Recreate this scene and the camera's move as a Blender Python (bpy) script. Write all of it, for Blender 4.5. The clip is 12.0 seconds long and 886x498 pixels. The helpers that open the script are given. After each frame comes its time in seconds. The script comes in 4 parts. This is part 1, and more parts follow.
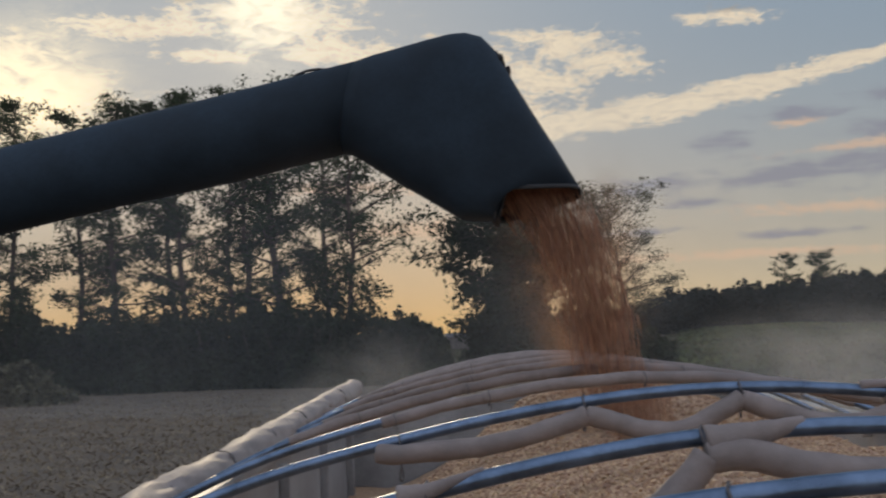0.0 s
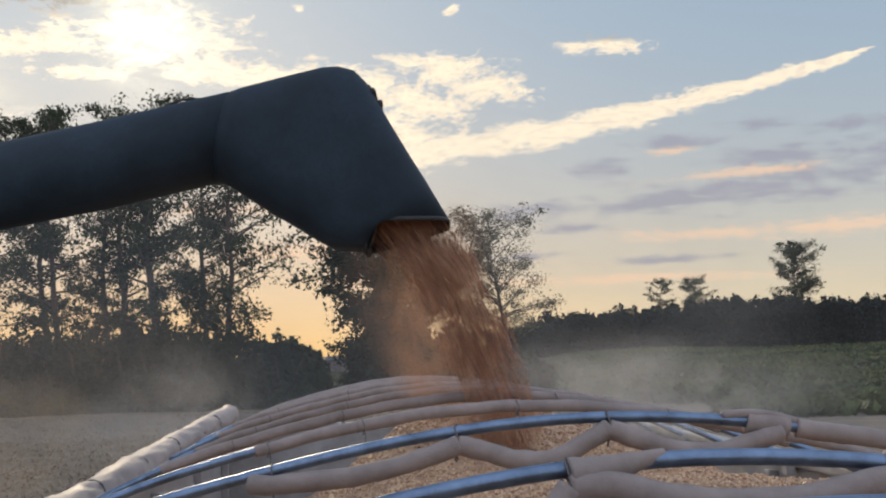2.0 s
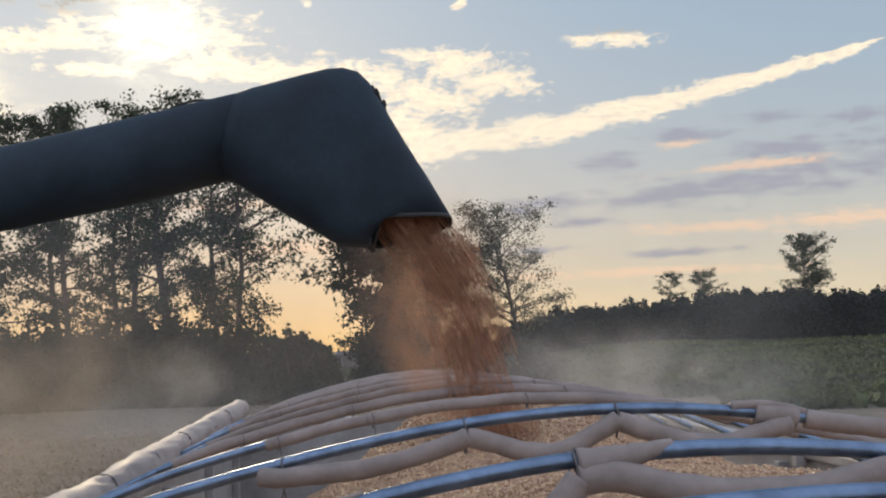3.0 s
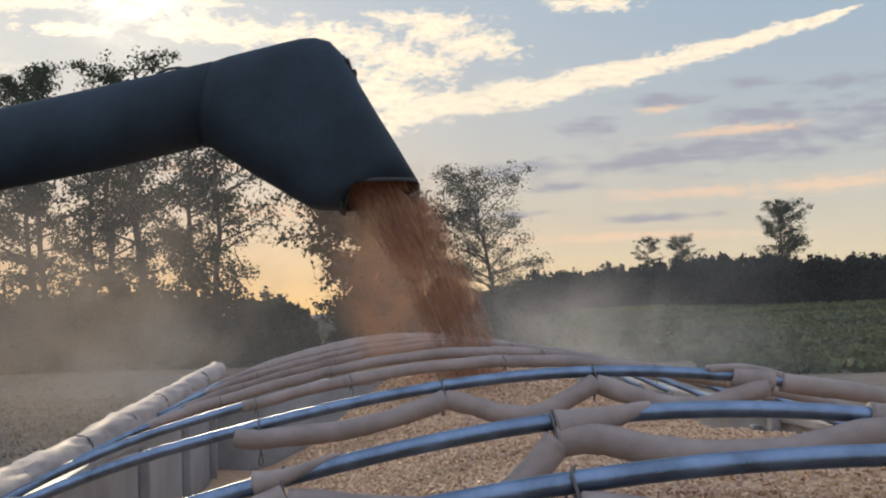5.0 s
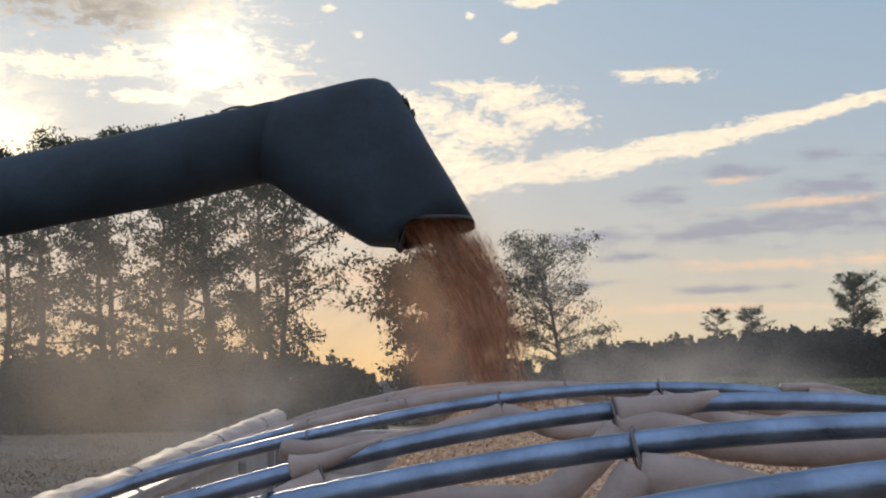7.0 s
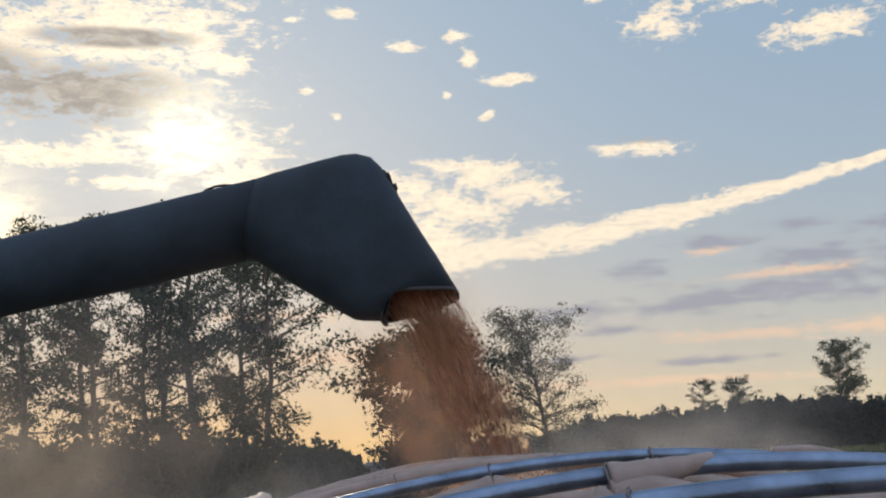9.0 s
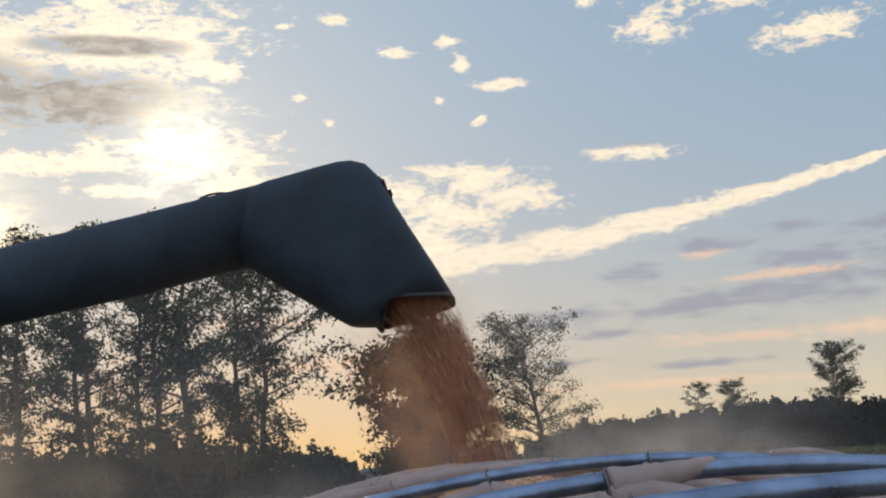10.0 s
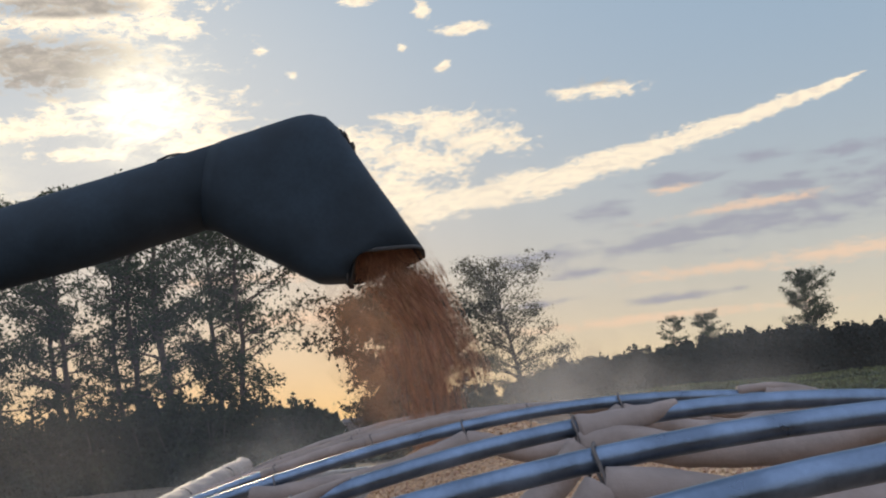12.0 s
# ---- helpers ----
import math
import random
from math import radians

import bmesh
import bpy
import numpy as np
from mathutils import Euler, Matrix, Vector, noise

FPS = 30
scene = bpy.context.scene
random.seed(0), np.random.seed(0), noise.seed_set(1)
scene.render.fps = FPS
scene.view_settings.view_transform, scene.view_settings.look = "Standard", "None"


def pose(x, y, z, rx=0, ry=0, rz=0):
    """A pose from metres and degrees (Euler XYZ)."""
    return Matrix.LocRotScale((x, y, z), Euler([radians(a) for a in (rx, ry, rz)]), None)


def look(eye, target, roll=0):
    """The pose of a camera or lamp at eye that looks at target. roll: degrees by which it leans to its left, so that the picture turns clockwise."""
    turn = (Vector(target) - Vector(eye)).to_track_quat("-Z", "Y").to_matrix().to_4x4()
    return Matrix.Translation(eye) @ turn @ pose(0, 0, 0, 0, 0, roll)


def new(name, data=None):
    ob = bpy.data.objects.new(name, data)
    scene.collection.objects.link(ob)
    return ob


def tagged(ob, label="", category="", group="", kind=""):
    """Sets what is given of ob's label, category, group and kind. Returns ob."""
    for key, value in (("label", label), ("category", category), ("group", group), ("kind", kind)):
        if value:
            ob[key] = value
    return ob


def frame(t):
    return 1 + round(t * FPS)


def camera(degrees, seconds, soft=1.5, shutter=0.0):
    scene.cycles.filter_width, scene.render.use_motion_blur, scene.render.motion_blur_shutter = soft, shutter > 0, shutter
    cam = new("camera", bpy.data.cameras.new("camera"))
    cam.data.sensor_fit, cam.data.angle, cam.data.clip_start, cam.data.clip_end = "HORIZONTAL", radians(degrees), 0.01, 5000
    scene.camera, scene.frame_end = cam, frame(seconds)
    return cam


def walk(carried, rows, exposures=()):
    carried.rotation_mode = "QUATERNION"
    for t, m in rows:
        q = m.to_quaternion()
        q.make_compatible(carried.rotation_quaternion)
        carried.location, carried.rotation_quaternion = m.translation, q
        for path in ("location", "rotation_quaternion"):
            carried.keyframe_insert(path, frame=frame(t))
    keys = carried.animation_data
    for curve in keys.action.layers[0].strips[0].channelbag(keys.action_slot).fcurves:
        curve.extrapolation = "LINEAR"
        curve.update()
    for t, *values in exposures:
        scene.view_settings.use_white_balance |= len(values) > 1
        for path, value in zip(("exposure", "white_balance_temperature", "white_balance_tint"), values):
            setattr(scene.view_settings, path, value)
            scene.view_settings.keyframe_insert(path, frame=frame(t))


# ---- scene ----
cam = camera(38.0, 12.0, 2.1, 0.35)
PATH = [
    (0, (0.806, 0.061, 3.548), (0.624, 2.048, 3.678), -1.9),
    (0.5, (0.816, 0.037, 3.546), (0.765, 2.033, 3.687), -1.5),
    (1, (0.815, 0.048, 3.556), (0.821, 2.041, 3.717), -1.4),
    (1.5, (0.819, 0.039, 3.561), (0.836, 2.032, 3.723), -1.6),
    (2, (0.822, 0.037, 3.564), (0.826, 2.031, 3.724), -1.7),
    (2.5, (0.824, 0.042, 3.563), (0.812, 2.036, 3.723), -1.8),
    (3, (0.825, 0.026, 3.560), (0.814, 2.021, 3.712), -2.0),
    (5, (0.824, 0.041, 3.556), (0.845, 2.039, 3.651), -1.7),
    (5.5, (0.823, 0.052, 3.550), (0.82, 2.049, 3.645), -1.4),
    (6, (0.827, 0.052, 3.520), (0.79, 2.050, 3.629), -1.6),
    (6.5, (0.855, 0.118, 3.449), (0.788, 2.110, 3.607), -1.1),
    (6.7, (0.846, 0.151, 3.431), (0.764, 2.141, 3.609), -0.6),
    (8.5, (0.835, 0.198, 3.416), (0.776, 2.177, 3.701), -1.9),
    (9, (0.835, 0.183, 3.411), (0.785, 2.156, 3.733), -2.3),
    (9.5, (0.835, 0.175, 3.415), (0.791, 2.145, 3.755), -2.9),
    (10, (0.832, 0.204, 3.413), (0.792, 2.177, 3.743), -2.9),
    (10.5, (0.84, 0.236, 3.420), (0.804, 2.214, 3.719), -3.8),
    (11, (0.848, 0.183, 3.419), (0.812, 2.164, 3.689), -5.9),
    (11.5, (0.835, 0.148, 3.420), (0.811, 2.132, 3.674), -6.2),
    (12, (0.845, 0.150, 3.426), (0.843, 2.135, 3.671), -5.9),
]
walk(cam, [(t, look(eye, target, roll)) for t, eye, target, roll in PATH], [(0, -0.4), (0.6, -0.28), (1.5, 0.02), (2.2, 0.15), (6.5, 0.17), (9, 0.1), (12, 0.1)])

# ---- world, sun ----
SUN_AZ, SUN_EL = -13.0, 14.5
world = bpy.data.worlds.new("world")
scene.world = world
world.use_nodes = True
wt = world.node_tree
wt.nodes.clear()


def wire(tree, a, socket):
    if isinstance(a, (int, float)):
        socket.default_value = a
    elif isinstance(a, tuple):
        socket.default_value = a if len(a) == len(socket.default_value) else (*a, 1.0)
    else:
        tree.links.new(a, socket)


def math_node(tree, op, a, b=0.0, c=0.0, clamp=False):
    n = tree.nodes.new("ShaderNodeMath")
    n.operation, n.use_clamp = op, clamp
    for k, v in enumerate((a, b, c)):
        wire(tree, v, n.inputs[k])
    return n.outputs[0]


def smooth(tree, v, lo, hi, a=0.0, b=1.0):
    n = tree.nodes.new("ShaderNodeMapRange")
    n.interpolation_type = "SMOOTHSTEP"
    for k, x in enumerate((v, lo, hi, a, b)):
        wire(tree, x, n.inputs[k])
    return n.outputs[0]


def mix_colour(tree, f, a, b, kind="MIX"):
    n = tree.nodes.new("ShaderNodeMix")
    n.data_type, n.blend_type, n.clamp_factor = "RGBA", kind, True
    wire(tree, f, n.inputs[0])
    wire(tree, a, n.inputs[6])
    wire(tree, b, n.inputs[7])
    return n.outputs[2]


def noise_node(tree, vec, scale, detail=6.0, rough=0.6, dist=0.0):
    n = tree.nodes.new("ShaderNodeTexNoise")
    if vec is not None:
        tree.links.new(vec, n.inputs["Vector"])
    n.inputs["Scale"].default_value, n.inputs["Detail"].default_value = scale, detail
    n.inputs["Roughness"].default_value, n.inputs["Distortion"].default_value = rough, dist
    return n.outputs[0]


def build_sky():
    t = wt
    out = t.nodes.new("ShaderNodeOutputWorld")
    back = t.nodes.new("ShaderNodeBackground")
    t.links.new(back.outputs[0], out.inputs[0])
    sky = t.nodes.new("ShaderNodeTexSky")
    sky.sky_type, sky.sun_disc = "NISHITA", False
    sky.sun_elevation, sky.sun_rotation = radians(SUN_EL), radians(SUN_AZ)
    sky.air_density, sky.dust_density, sky.ozone_density = 1.0, 1.2, 1.6
    base = mix_colour(t, 1.0, sky.outputs[0], (SKY_GAIN, SKY_GAIN * 1.0, SKY_GAIN * 0.98), "MULTIPLY")
    co = t.nodes.new("ShaderNodeTexCoord")
    sep = t.nodes.new("ShaderNodeSeparateXYZ")
    t.links.new(co.outputs["Generated"], sep.inputs[0])
    az = math_node(t, "MULTIPLY", math_node(t, "ARCTAN2", sep.outputs[0], sep.outputs[1]), 180 / math.pi)
    el = math_node(t, "MULTIPLY", math_node(t, "ARCSINE", sep.outputs[2]), 180 / math.pi)
    comb = t.nodes.new("ShaderNodeCombineXYZ")
    t.links.new(az, comb.inputs[0])
    t.links.new(math_node(t, "MULTIPLY", el, 2.3), comb.inputs[1])
    flat = comb.outputs[0]
    comb2 = t.nodes.new("ShaderNodeCombineXYZ")
    t.links.new(math_node(t, "MULTIPLY", az, 0.35), comb2.inputs[0])
    t.links.new(math_node(t, "MULTIPLY", el, 2.2), comb2.inputs[1])
    banded = comb2.outputs[0]
    # distance from the sun, in degrees
    ds = math_node(t, "SQRT", math_node(t, "ADD", math_node(t, "POWER", math_node(t, "SUBTRACT", az, SUN_AZ), 2.0),
                                        math_node(t, "POWER", math_node(t, "SUBTRACT", el, SUN_EL), 2.0)))
    near = math_node(t, "EXPONENT", math_node(t, "MULTIPLY", ds, -1 / 6.0))
    # the open sky: clear blue before the camera, brighter overhead and behind it
    open_sky = mix_colour(t, smooth(t, ds, 30.0, 95.0), (0.280, 0.408, 0.555), (SKY_BACK * 0.84, SKY_BACK * 0.93, SKY_BACK * 1.14))
    base = mix_colour(t, 0.86, base, open_sky)
    core = math_node(t, "EXPONENT", math_node(t, "MULTIPLY", math_node(t, "MULTIPLY", ds, ds), -1 / 4.0))
    ds2 = math_node(t, "SQRT", math_node(t, "ADD", math_node(t, "POWER", math_node(t, "ADD", az, 23.0), 2.0), math_node(t, "POWER", math_node(t, "SUBTRACT", el, 10.1), 2.0)))
    near2 = math_node(t, "EXPONENT", math_node(t, "MULTIPLY", ds2, -1 / 6.0))
    # warm haze towards the horizon
    up = math_node(t, "MAXIMUM", el, 0.0)
    haze = math_node(t, "EXPONENT", math_node(t, "MULTIPLY", up, -1 / 5.7))
    toward = math_node(t, "EXPONENT", math_node(t, "MULTIPLY", math_node(t, "POWER", math_node(t, "MULTIPLY", math_node(t, "SUBTRACT", az, -13.0), 1 / 18.0), 2.0), -1.0))
    warm = mix_colour(t, toward, (0.84, 0.66, 0.38), (1.0, 0.60, 0.21))
    base = mix_colour(t, math_node(t, "MULTIPLY", haze, 0.97), base, warm)
    base = mix_colour(t, math_node(t, "MULTIPLY", near, 0.24), base, (0.95, 0.84, 0.66))

    def union(spots):
        best = None
        for a, e, ra, re, tilt in spots:
            x, y = math_node(t, "SUBTRACT", az, a), math_node(t, "SUBTRACT", el, e)
            y = math_node(t, "SUBTRACT", y, math_node(t, "MULTIPLY", x, tilt))
            r = math_node(t, "SQRT", math_node(t, "ADD", math_node(t, "POWER", math_node(t, "DIVIDE", x, ra), 2.0),
                                               math_node(t, "POWER", math_node(t, "DIVIDE", y, re), 2.0)))
            v = math_node(t, "SUBTRACT", 1.0, r)
            best = v if best is None else math_node(t, "MAXIMUM", best, v)
        return math_node(t, "MAXIMUM", best, -3.0)

    puff = noise_node(t, flat, 0.62, 10.0, 0.66, 0.5)
    fine = noise_node(t, flat, 1.9, 8.0, 0.66, 0.3)
    streaky = noise_node(t, banded, 0.9, 8.0, 0.6, 0.4)
    # the high grey deck over the right
    greys = union([(15.0, 8.05, 4.2, 0.55, 0.03), (14.1, 9.5, 1.5, 0.45, 0.0), (17.6, 9.1, 1.6, 0.4, 0.0), (7.2, 7.95, 1.9, 0.5, 0.05), (14.5, 6.75, 6.5, 0.95, 0.02), (9.5, 6.3, 4.5, 0.6, 0.02), (10.0, 3.8, 2.6, 0.22, 0.03),
                   (4.2, 6.2, 2.6, 0.5, 0.0), (6.0, 5.3, 2.2, 0.3, 0.0), (22, 8, 6, 1.6, 0), (10.4, 8.9, 2.0, 0.35, 0.0), (3.8, 4.1, 2.0, 0.25, 0.0)])
    g = smooth(t, math_node(t, "ADD", greys, math_node(t, "ADD", math_node(t, "MULTIPLY", math_node(t, "SUBTRACT", streaky, 0.5), 2.6), math_node(t, "MULTIPLY", math_node(t, "SUBTRACT", puff, 0.5), 2.6))), -0.15, 1.0)
    base = mix_colour(t, math_node(t, "MULTIPLY", g, 0.74), base, (0.32, 0.32, 0.39))
    pinks = union([(11.5, 4.85, 5.5, 0.36, 0.0), (17, 4.9, 5, 0.5, 0.04), (10.3, 8.5, 1.3, 0.22, 0.02), (13, 7.4, 4.0, 0.3, 0.04), (8, 3.0, 9, 0.3, 0), (-6, 4.6, 5, 0.5, 0), (-9, 6.5, 4, 0.4, 0)])
    p = smooth(t, math_node(t, "ADD", pinks, math_node(t, "ADD", math_node(t, "MULTIPLY", math_node(t, "SUBTRACT", streaky, 0.5), 2.2), math_node(t, "MULTIPLY", math_node(t, "SUBTRACT", fine, 0.5), 2.2))), -0.1, 1.0)
    base = mix_colour(t, math_node(t, "MULTIPLY", p, 0.7), base, (0.90, 0.62, 0.42))
    # bright clouds
    lit = union([
        (-15.5, 18.9, 6.5, 2.3, 0.0), (-11.5, 17.6, 2.2, 0.9, 0.0), (-17, 16.3, 7.0, 1.6, 0.0), (-12.8, 14.2, 5.0, 1.5, -0.05), (-18, 13.6, 4.5, 0.7, 0), (-9.5, 12.6, 5, 1.0, -0.18),
        (-15.5, 12.4, 3.0, 0.35, 0.0), (-4.0, 12.0, 4.5, 1.1, -0.12), (0.6, 12.5, 3.2, 0.9, -0.1), (2.2, 11.7, 2.6, 0.9, -0.1), (-1.0, 11.2, 3.2, 1.3, -0.2), (-1.8, 9.8, 2.6, 1.5, -0.2), (-1.4, 8.4, 1.6, 0.9, 0.3),
        (7.4, 13.3, 2.4, 0.5, 0.0), (8.9, 18.6, 1.6, 1.0, 0.0), (16.0, 17.6, 2.9, 0.8, 0.1), (-5.7, 19.8, 0.9, 0.3, 0), (-8.0, 19.5, 0.5, 0.2, 0),
        (-2.9, 18.2, 0.8, 0.3, 0), (-0.5, 18.6, 0.7, 0.3, 0), (0.1, 17.7, 0.45, 0.45, 0), (1.8, 16.6, 1.4, 0.35, 0.02), (-7.4, 16.4, 0.5, 0.22, 0), (-6.1, 15.25, 0.35, 0.28, 0),
        (-1.0, 16.1, 0.28, 0.18, 0), (0.7, 15.0, 0.5, 0.25, 0.4), (6.0, 19.9, 0.8, 0.3, 0), (13, 19.8, 4, 0.9, 0), (-23, 10.2, 4.6, 1.5, 0.1), (-25, 12.2, 4.0, 1.2, 0.0), (-18, 22.5, 8, 1.6, 0), (-22, 18, 6, 2.4, 0), (5, 22.5, 4, 0.8, 0)])
    l = smooth(t, math_node(t, "ADD", lit, math_node(t, "ADD", math_node(t, "MULTIPLY", math_node(t, "SUBTRACT", puff, 0.5), 3.0),
                                                     math_node(t, "MULTIPLY", math_node(t, "SUBTRACT", fine, 0.5), 2.0))), 0.0, 0.7)
    # the long slanting streak
    off = math_node(t, "SUBTRACT", az, 1.0)
    line = math_node(t, "ADD", 9.08, math_node(t, "ADD", math_node(t, "MULTIPLY", off, 0.115), math_node(t, "MULTIPLY", math_node(t, "POWER", math_node(t, "MAXIMUM", off, 0.0), 2.0), 0.0034)))
    line = math_node(t, "ADD", line, math_node(t, "MULTIPLY", math_node(t, "SUBTRACT", streaky, 0.5), 0.7))
    wide = smooth(t, az, 3.0, 21.0, 0.74, 0.22)
    s = math_node(t, "SUBTRACT", 1.0, math_node(t, "DIVIDE", math_node(t, "ABSOLUTE", math_node(t, "SUBTRACT", el, line)), wide))
    s = math_node(t, "SUBTRACT", s, math_node(t, "ADD", smooth(t, az, -1.0, -5.0, 0.0, 3.0), smooth(t, az, 18.0, 21.0, 0.0, 3.0)))
    s = math_node(t, "MAXIMUM", s, -3.0)
    s = smooth(t, math_node(t, "ADD", s, math_node(t, "ADD", math_node(t, "MULTIPLY", math_node(t, "SUBTRACT", puff, 0.5), 1.6), math_node(t, "MULTIPLY", math_node(t, "SUBTRACT", fine, 0.5), 1.6))), -0.05, 0.5)
    l = math_node(t, "MAXIMUM", l, math_node(t, "MULTIPLY", s, 0.95))
    tint = mix_colour(t, math_node(t, "MAXIMUM", near, near2), (1.02, 0.87, 0.66), (1.35, 1.18, 0.90))
    shade = math_node(t, "MULTIPLY", smooth(t, union([(-17.0, 16.1, 6.2, 1.5, 0.0), (-24, 17, 6, 1.5, 0), (-16, 18.6, 4, 0.5, 0), (8, 13.9, 3, 0.5, 0)]), -0.15, 0.4), smooth(t, puff, 0.35, 0.6, 0.7, 1.0))
    tint = mix_colour(t, math_node(t, "MULTIPLY", shade, 0.95), tint, (0.36, 0.33, 0.30))
    tint = mix_colour(t, math_node(t, "MULTIPLY", smooth(t, fine, 0.44, 0.68), 0.45), tint, (0.56, 0.49, 0.45))
    base = mix_colour(t, l, base, tint)
    veil = mix_colour(t, math_node(t, "MULTIPLY", core, smooth(t, puff, 0.35, 0.62, 0.25, 0.95)), base, (1.6, 1.45, 1.12))
    core2 = math_node(t, "EXPONENT", math_node(t, "MULTIPLY", math_node(t, "MULTIPLY", ds2, ds2), -1 / 10.0))
    veil = mix_colour(t, math_node(t, "MULTIPLY", core2, smooth(t, puff, 0.3, 0.55, 0.4, 0.95)), veil, (1.8, 1.5, 1.0))
    t.links.new(veil, back.inputs[0])
    back.inputs[1].default_value = 1.0


SKY_GAIN, SKY_BACK = 0.06, 1.0
build_sky()

sun = new("sun", bpy.data.lights.new("sun", "SUN"))
sun.data.energy, sun.data.angle, sun.data.color = 1.6, radians(9), (1.0, 0.80, 0.55)
a, e = radians(SUN_AZ), radians(SUN_EL)
sun.matrix_world = look((math.sin(a) * math.cos(e) * 50, math.cos(a) * math.cos(e) * 50, math.sin(e) * 50), (0, 0, 0))
scene.view_settings.exposure = 0.0


# ---- materials ----
def material(name, colour, rough=0.8, metal=0.0, vary=0.3, scale=6.0, bump=0.2, bump_scale=40.0, second=None, island=0.0, through_light=0.0, stretch=(1, 1, 1), spec=0.5):
    m = bpy.data.materials.new(name)
    m.use_nodes = True
    t = m.node_tree
    b = t.nodes["Principled BSDF"]
    co = t.nodes.new("ShaderNodeTexCoord")
    mp = t.nodes.new("ShaderNodeMapping")
    mp.inputs["Scale"].default_value = stretch
    t.links.new(co.outputs["Object"], mp.inputs[0])
    v = mp.outputs[0]
    low, high = noise_node(t, v, scale, 4.0, 0.6), noise_node(t, v, bump_scale, 5.0, 0.65)
    dark = tuple(c * (1 - vary) for c in colour)
    light = second or tuple(min(1.0, c * (1 + vary)) for c in colour)
    col = mix_colour(t, smooth(t, low, 0.3, 0.7), dark, light)
    col = mix_colour(t, math_node(t, "MULTIPLY", smooth(t, high, 0.35, 0.75), vary * 0.8), col, tuple(c * 0.5 for c in colour))
    if island:
        geo = t.nodes.new("ShaderNodeNewGeometry")
        k = math_node(t, "ADD", 1 - island, math_node(t, "MULTIPLY", geo.outputs["Random Per Island"], 2 * island))
        hs = t.nodes.new("ShaderNodeHueSaturation")
        wire(t, k, hs.inputs["Value"])
        wire(t, math_node(t, "ADD", 0.485, math_node(t, "MULTIPLY", geo.outputs["Random Per Island"], 0.03)), hs.inputs["Hue"])
        t.links.new(col, hs.inputs["Color"])
        col = hs.outputs[0]
    t.links.new(col, b.inputs["Base Color"])
    b.inputs["Metallic"].default_value = metal
    b.inputs["Specular IOR Level"].default_value = spec
    wire(t, smooth(t, low, 0.2, 0.8, max(0.05, rough - 0.12), min(1.0, rough + 0.12)), b.inputs["Roughness"])
    if bump:
        bn = t.nodes.new("ShaderNodeBump")
        bn.inputs["Strength"].default_value, bn.inputs["Distance"].default_value = bump, 0.01
        t.links.new(high, bn.inputs["Height"])
        t.links.new(bn.outputs[0], b.inputs["Normal"])
    if through_light:
        tr = t.nodes.new("ShaderNodeBsdfTranslucent")
        t.links.new(col, tr.inputs[0])
        ms = t.nodes.new("ShaderNodeMixShader")
        ms.inputs[0].default_value = through_light
        t.links.new(b.outputs[0], ms.inputs[1])
        t.links.new(tr.outputs[0], ms.inputs[2])
        t.links.new(ms.outputs[0], t.nodes["Material Output"].inputs[0])
    return m


def haze_dust_material(name, colour, thick_part, scale):
    """Lit dust, and the painted distance haze; thins out with the sheet's own thickness and breaks up in wisps."""
    m = bpy.data.materials.new(name)
    m.use_nodes = True
    t = m.node_tree
    t.nodes.remove(t.nodes["Principled BSDF"])
    co, at = t.nodes.new("ShaderNodeTexCoord"), t.nodes.new("ShaderNodeAttribute")
    at.attribute_name = "dense"
    wisps = noise_node(t, co.outputs["Object"], scale, 5.0, 0.62, 0.8)
    amount = math_node(t, "MULTIPLY", math_node(t, "MULTIPLY", at.outputs["Fac"], thick_part), smooth(t, wisps, 0.32, 0.68, 0.25, 1.5))
    clear, diffuse, passing = t.nodes.new("ShaderNodeBsdfTransparent"), t.nodes.new("ShaderNodeBsdfDiffuse"), t.nodes.new("ShaderNodeBsdfTranslucent")
    wire(t, colour, diffuse.inputs[0])
    wire(t, colour, passing.inputs[0])
    lit, veil = t.nodes.new("ShaderNodeMixShader"), t.nodes.new("ShaderNodeMixShader")
    lit.inputs[0].default_value = 0.6
    t.links.new(diffuse.outputs[0], lit.inputs[1])
    t.links.new(passing.outputs[0], lit.inputs[2])
    wire(t, amount, veil.inputs[0])
    t.links.new(clear.outputs[0], veil.inputs[1])
    t.links.new(lit.outputs[0], veil.inputs[2])
    t.links.new(veil.outputs[0], t.nodes["Material Output"].inputs[0])
    return m


M_PAINT = material("auger_paint", (0.021, 0.034, 0.049), 0.66, 0.0, 0.35, 2.5, 0.12, 60, spec=0.2)
M_RUBBER = material("black_rubber", (0.03, 0.03, 0.032), 0.8, 0, 0.3, 8, 0.2, 50)
M_STEEL = material("galvanised_pipe", (0.155, 0.215, 0.315), 0.36, 1.0, 0.3, 14, 0.12, 120, stretch=(1, 1, 1))
M_SLEEVE = material("sleeve_vinyl", (0.275, 0.23, 0.215), 0.7, 0, 0.2, 9, 0.3, 45, through_light=0.12)
M_TARP = material("tarp_vinyl", (0.30, 0.26, 0.245), 0.65, 0, 0.22, 7, 0.35, 26)
M_STRAP = material("dark_strap", (0.12, 0.11, 0.11), 0.8, 0, 0.3, 20, 0.3, 90)
M_ALU = material("trailer_aluminium", (0.31, 0.31, 0.315), 0.55, 0.35, 0.22, 3.5, 0.2, 35)
M_CORN = material("corn_kernel", (0.54, 0.365, 0.24), 0.6, 0, 0.2, 60, 0.1, 300, island=0.22, through_light=0.1)
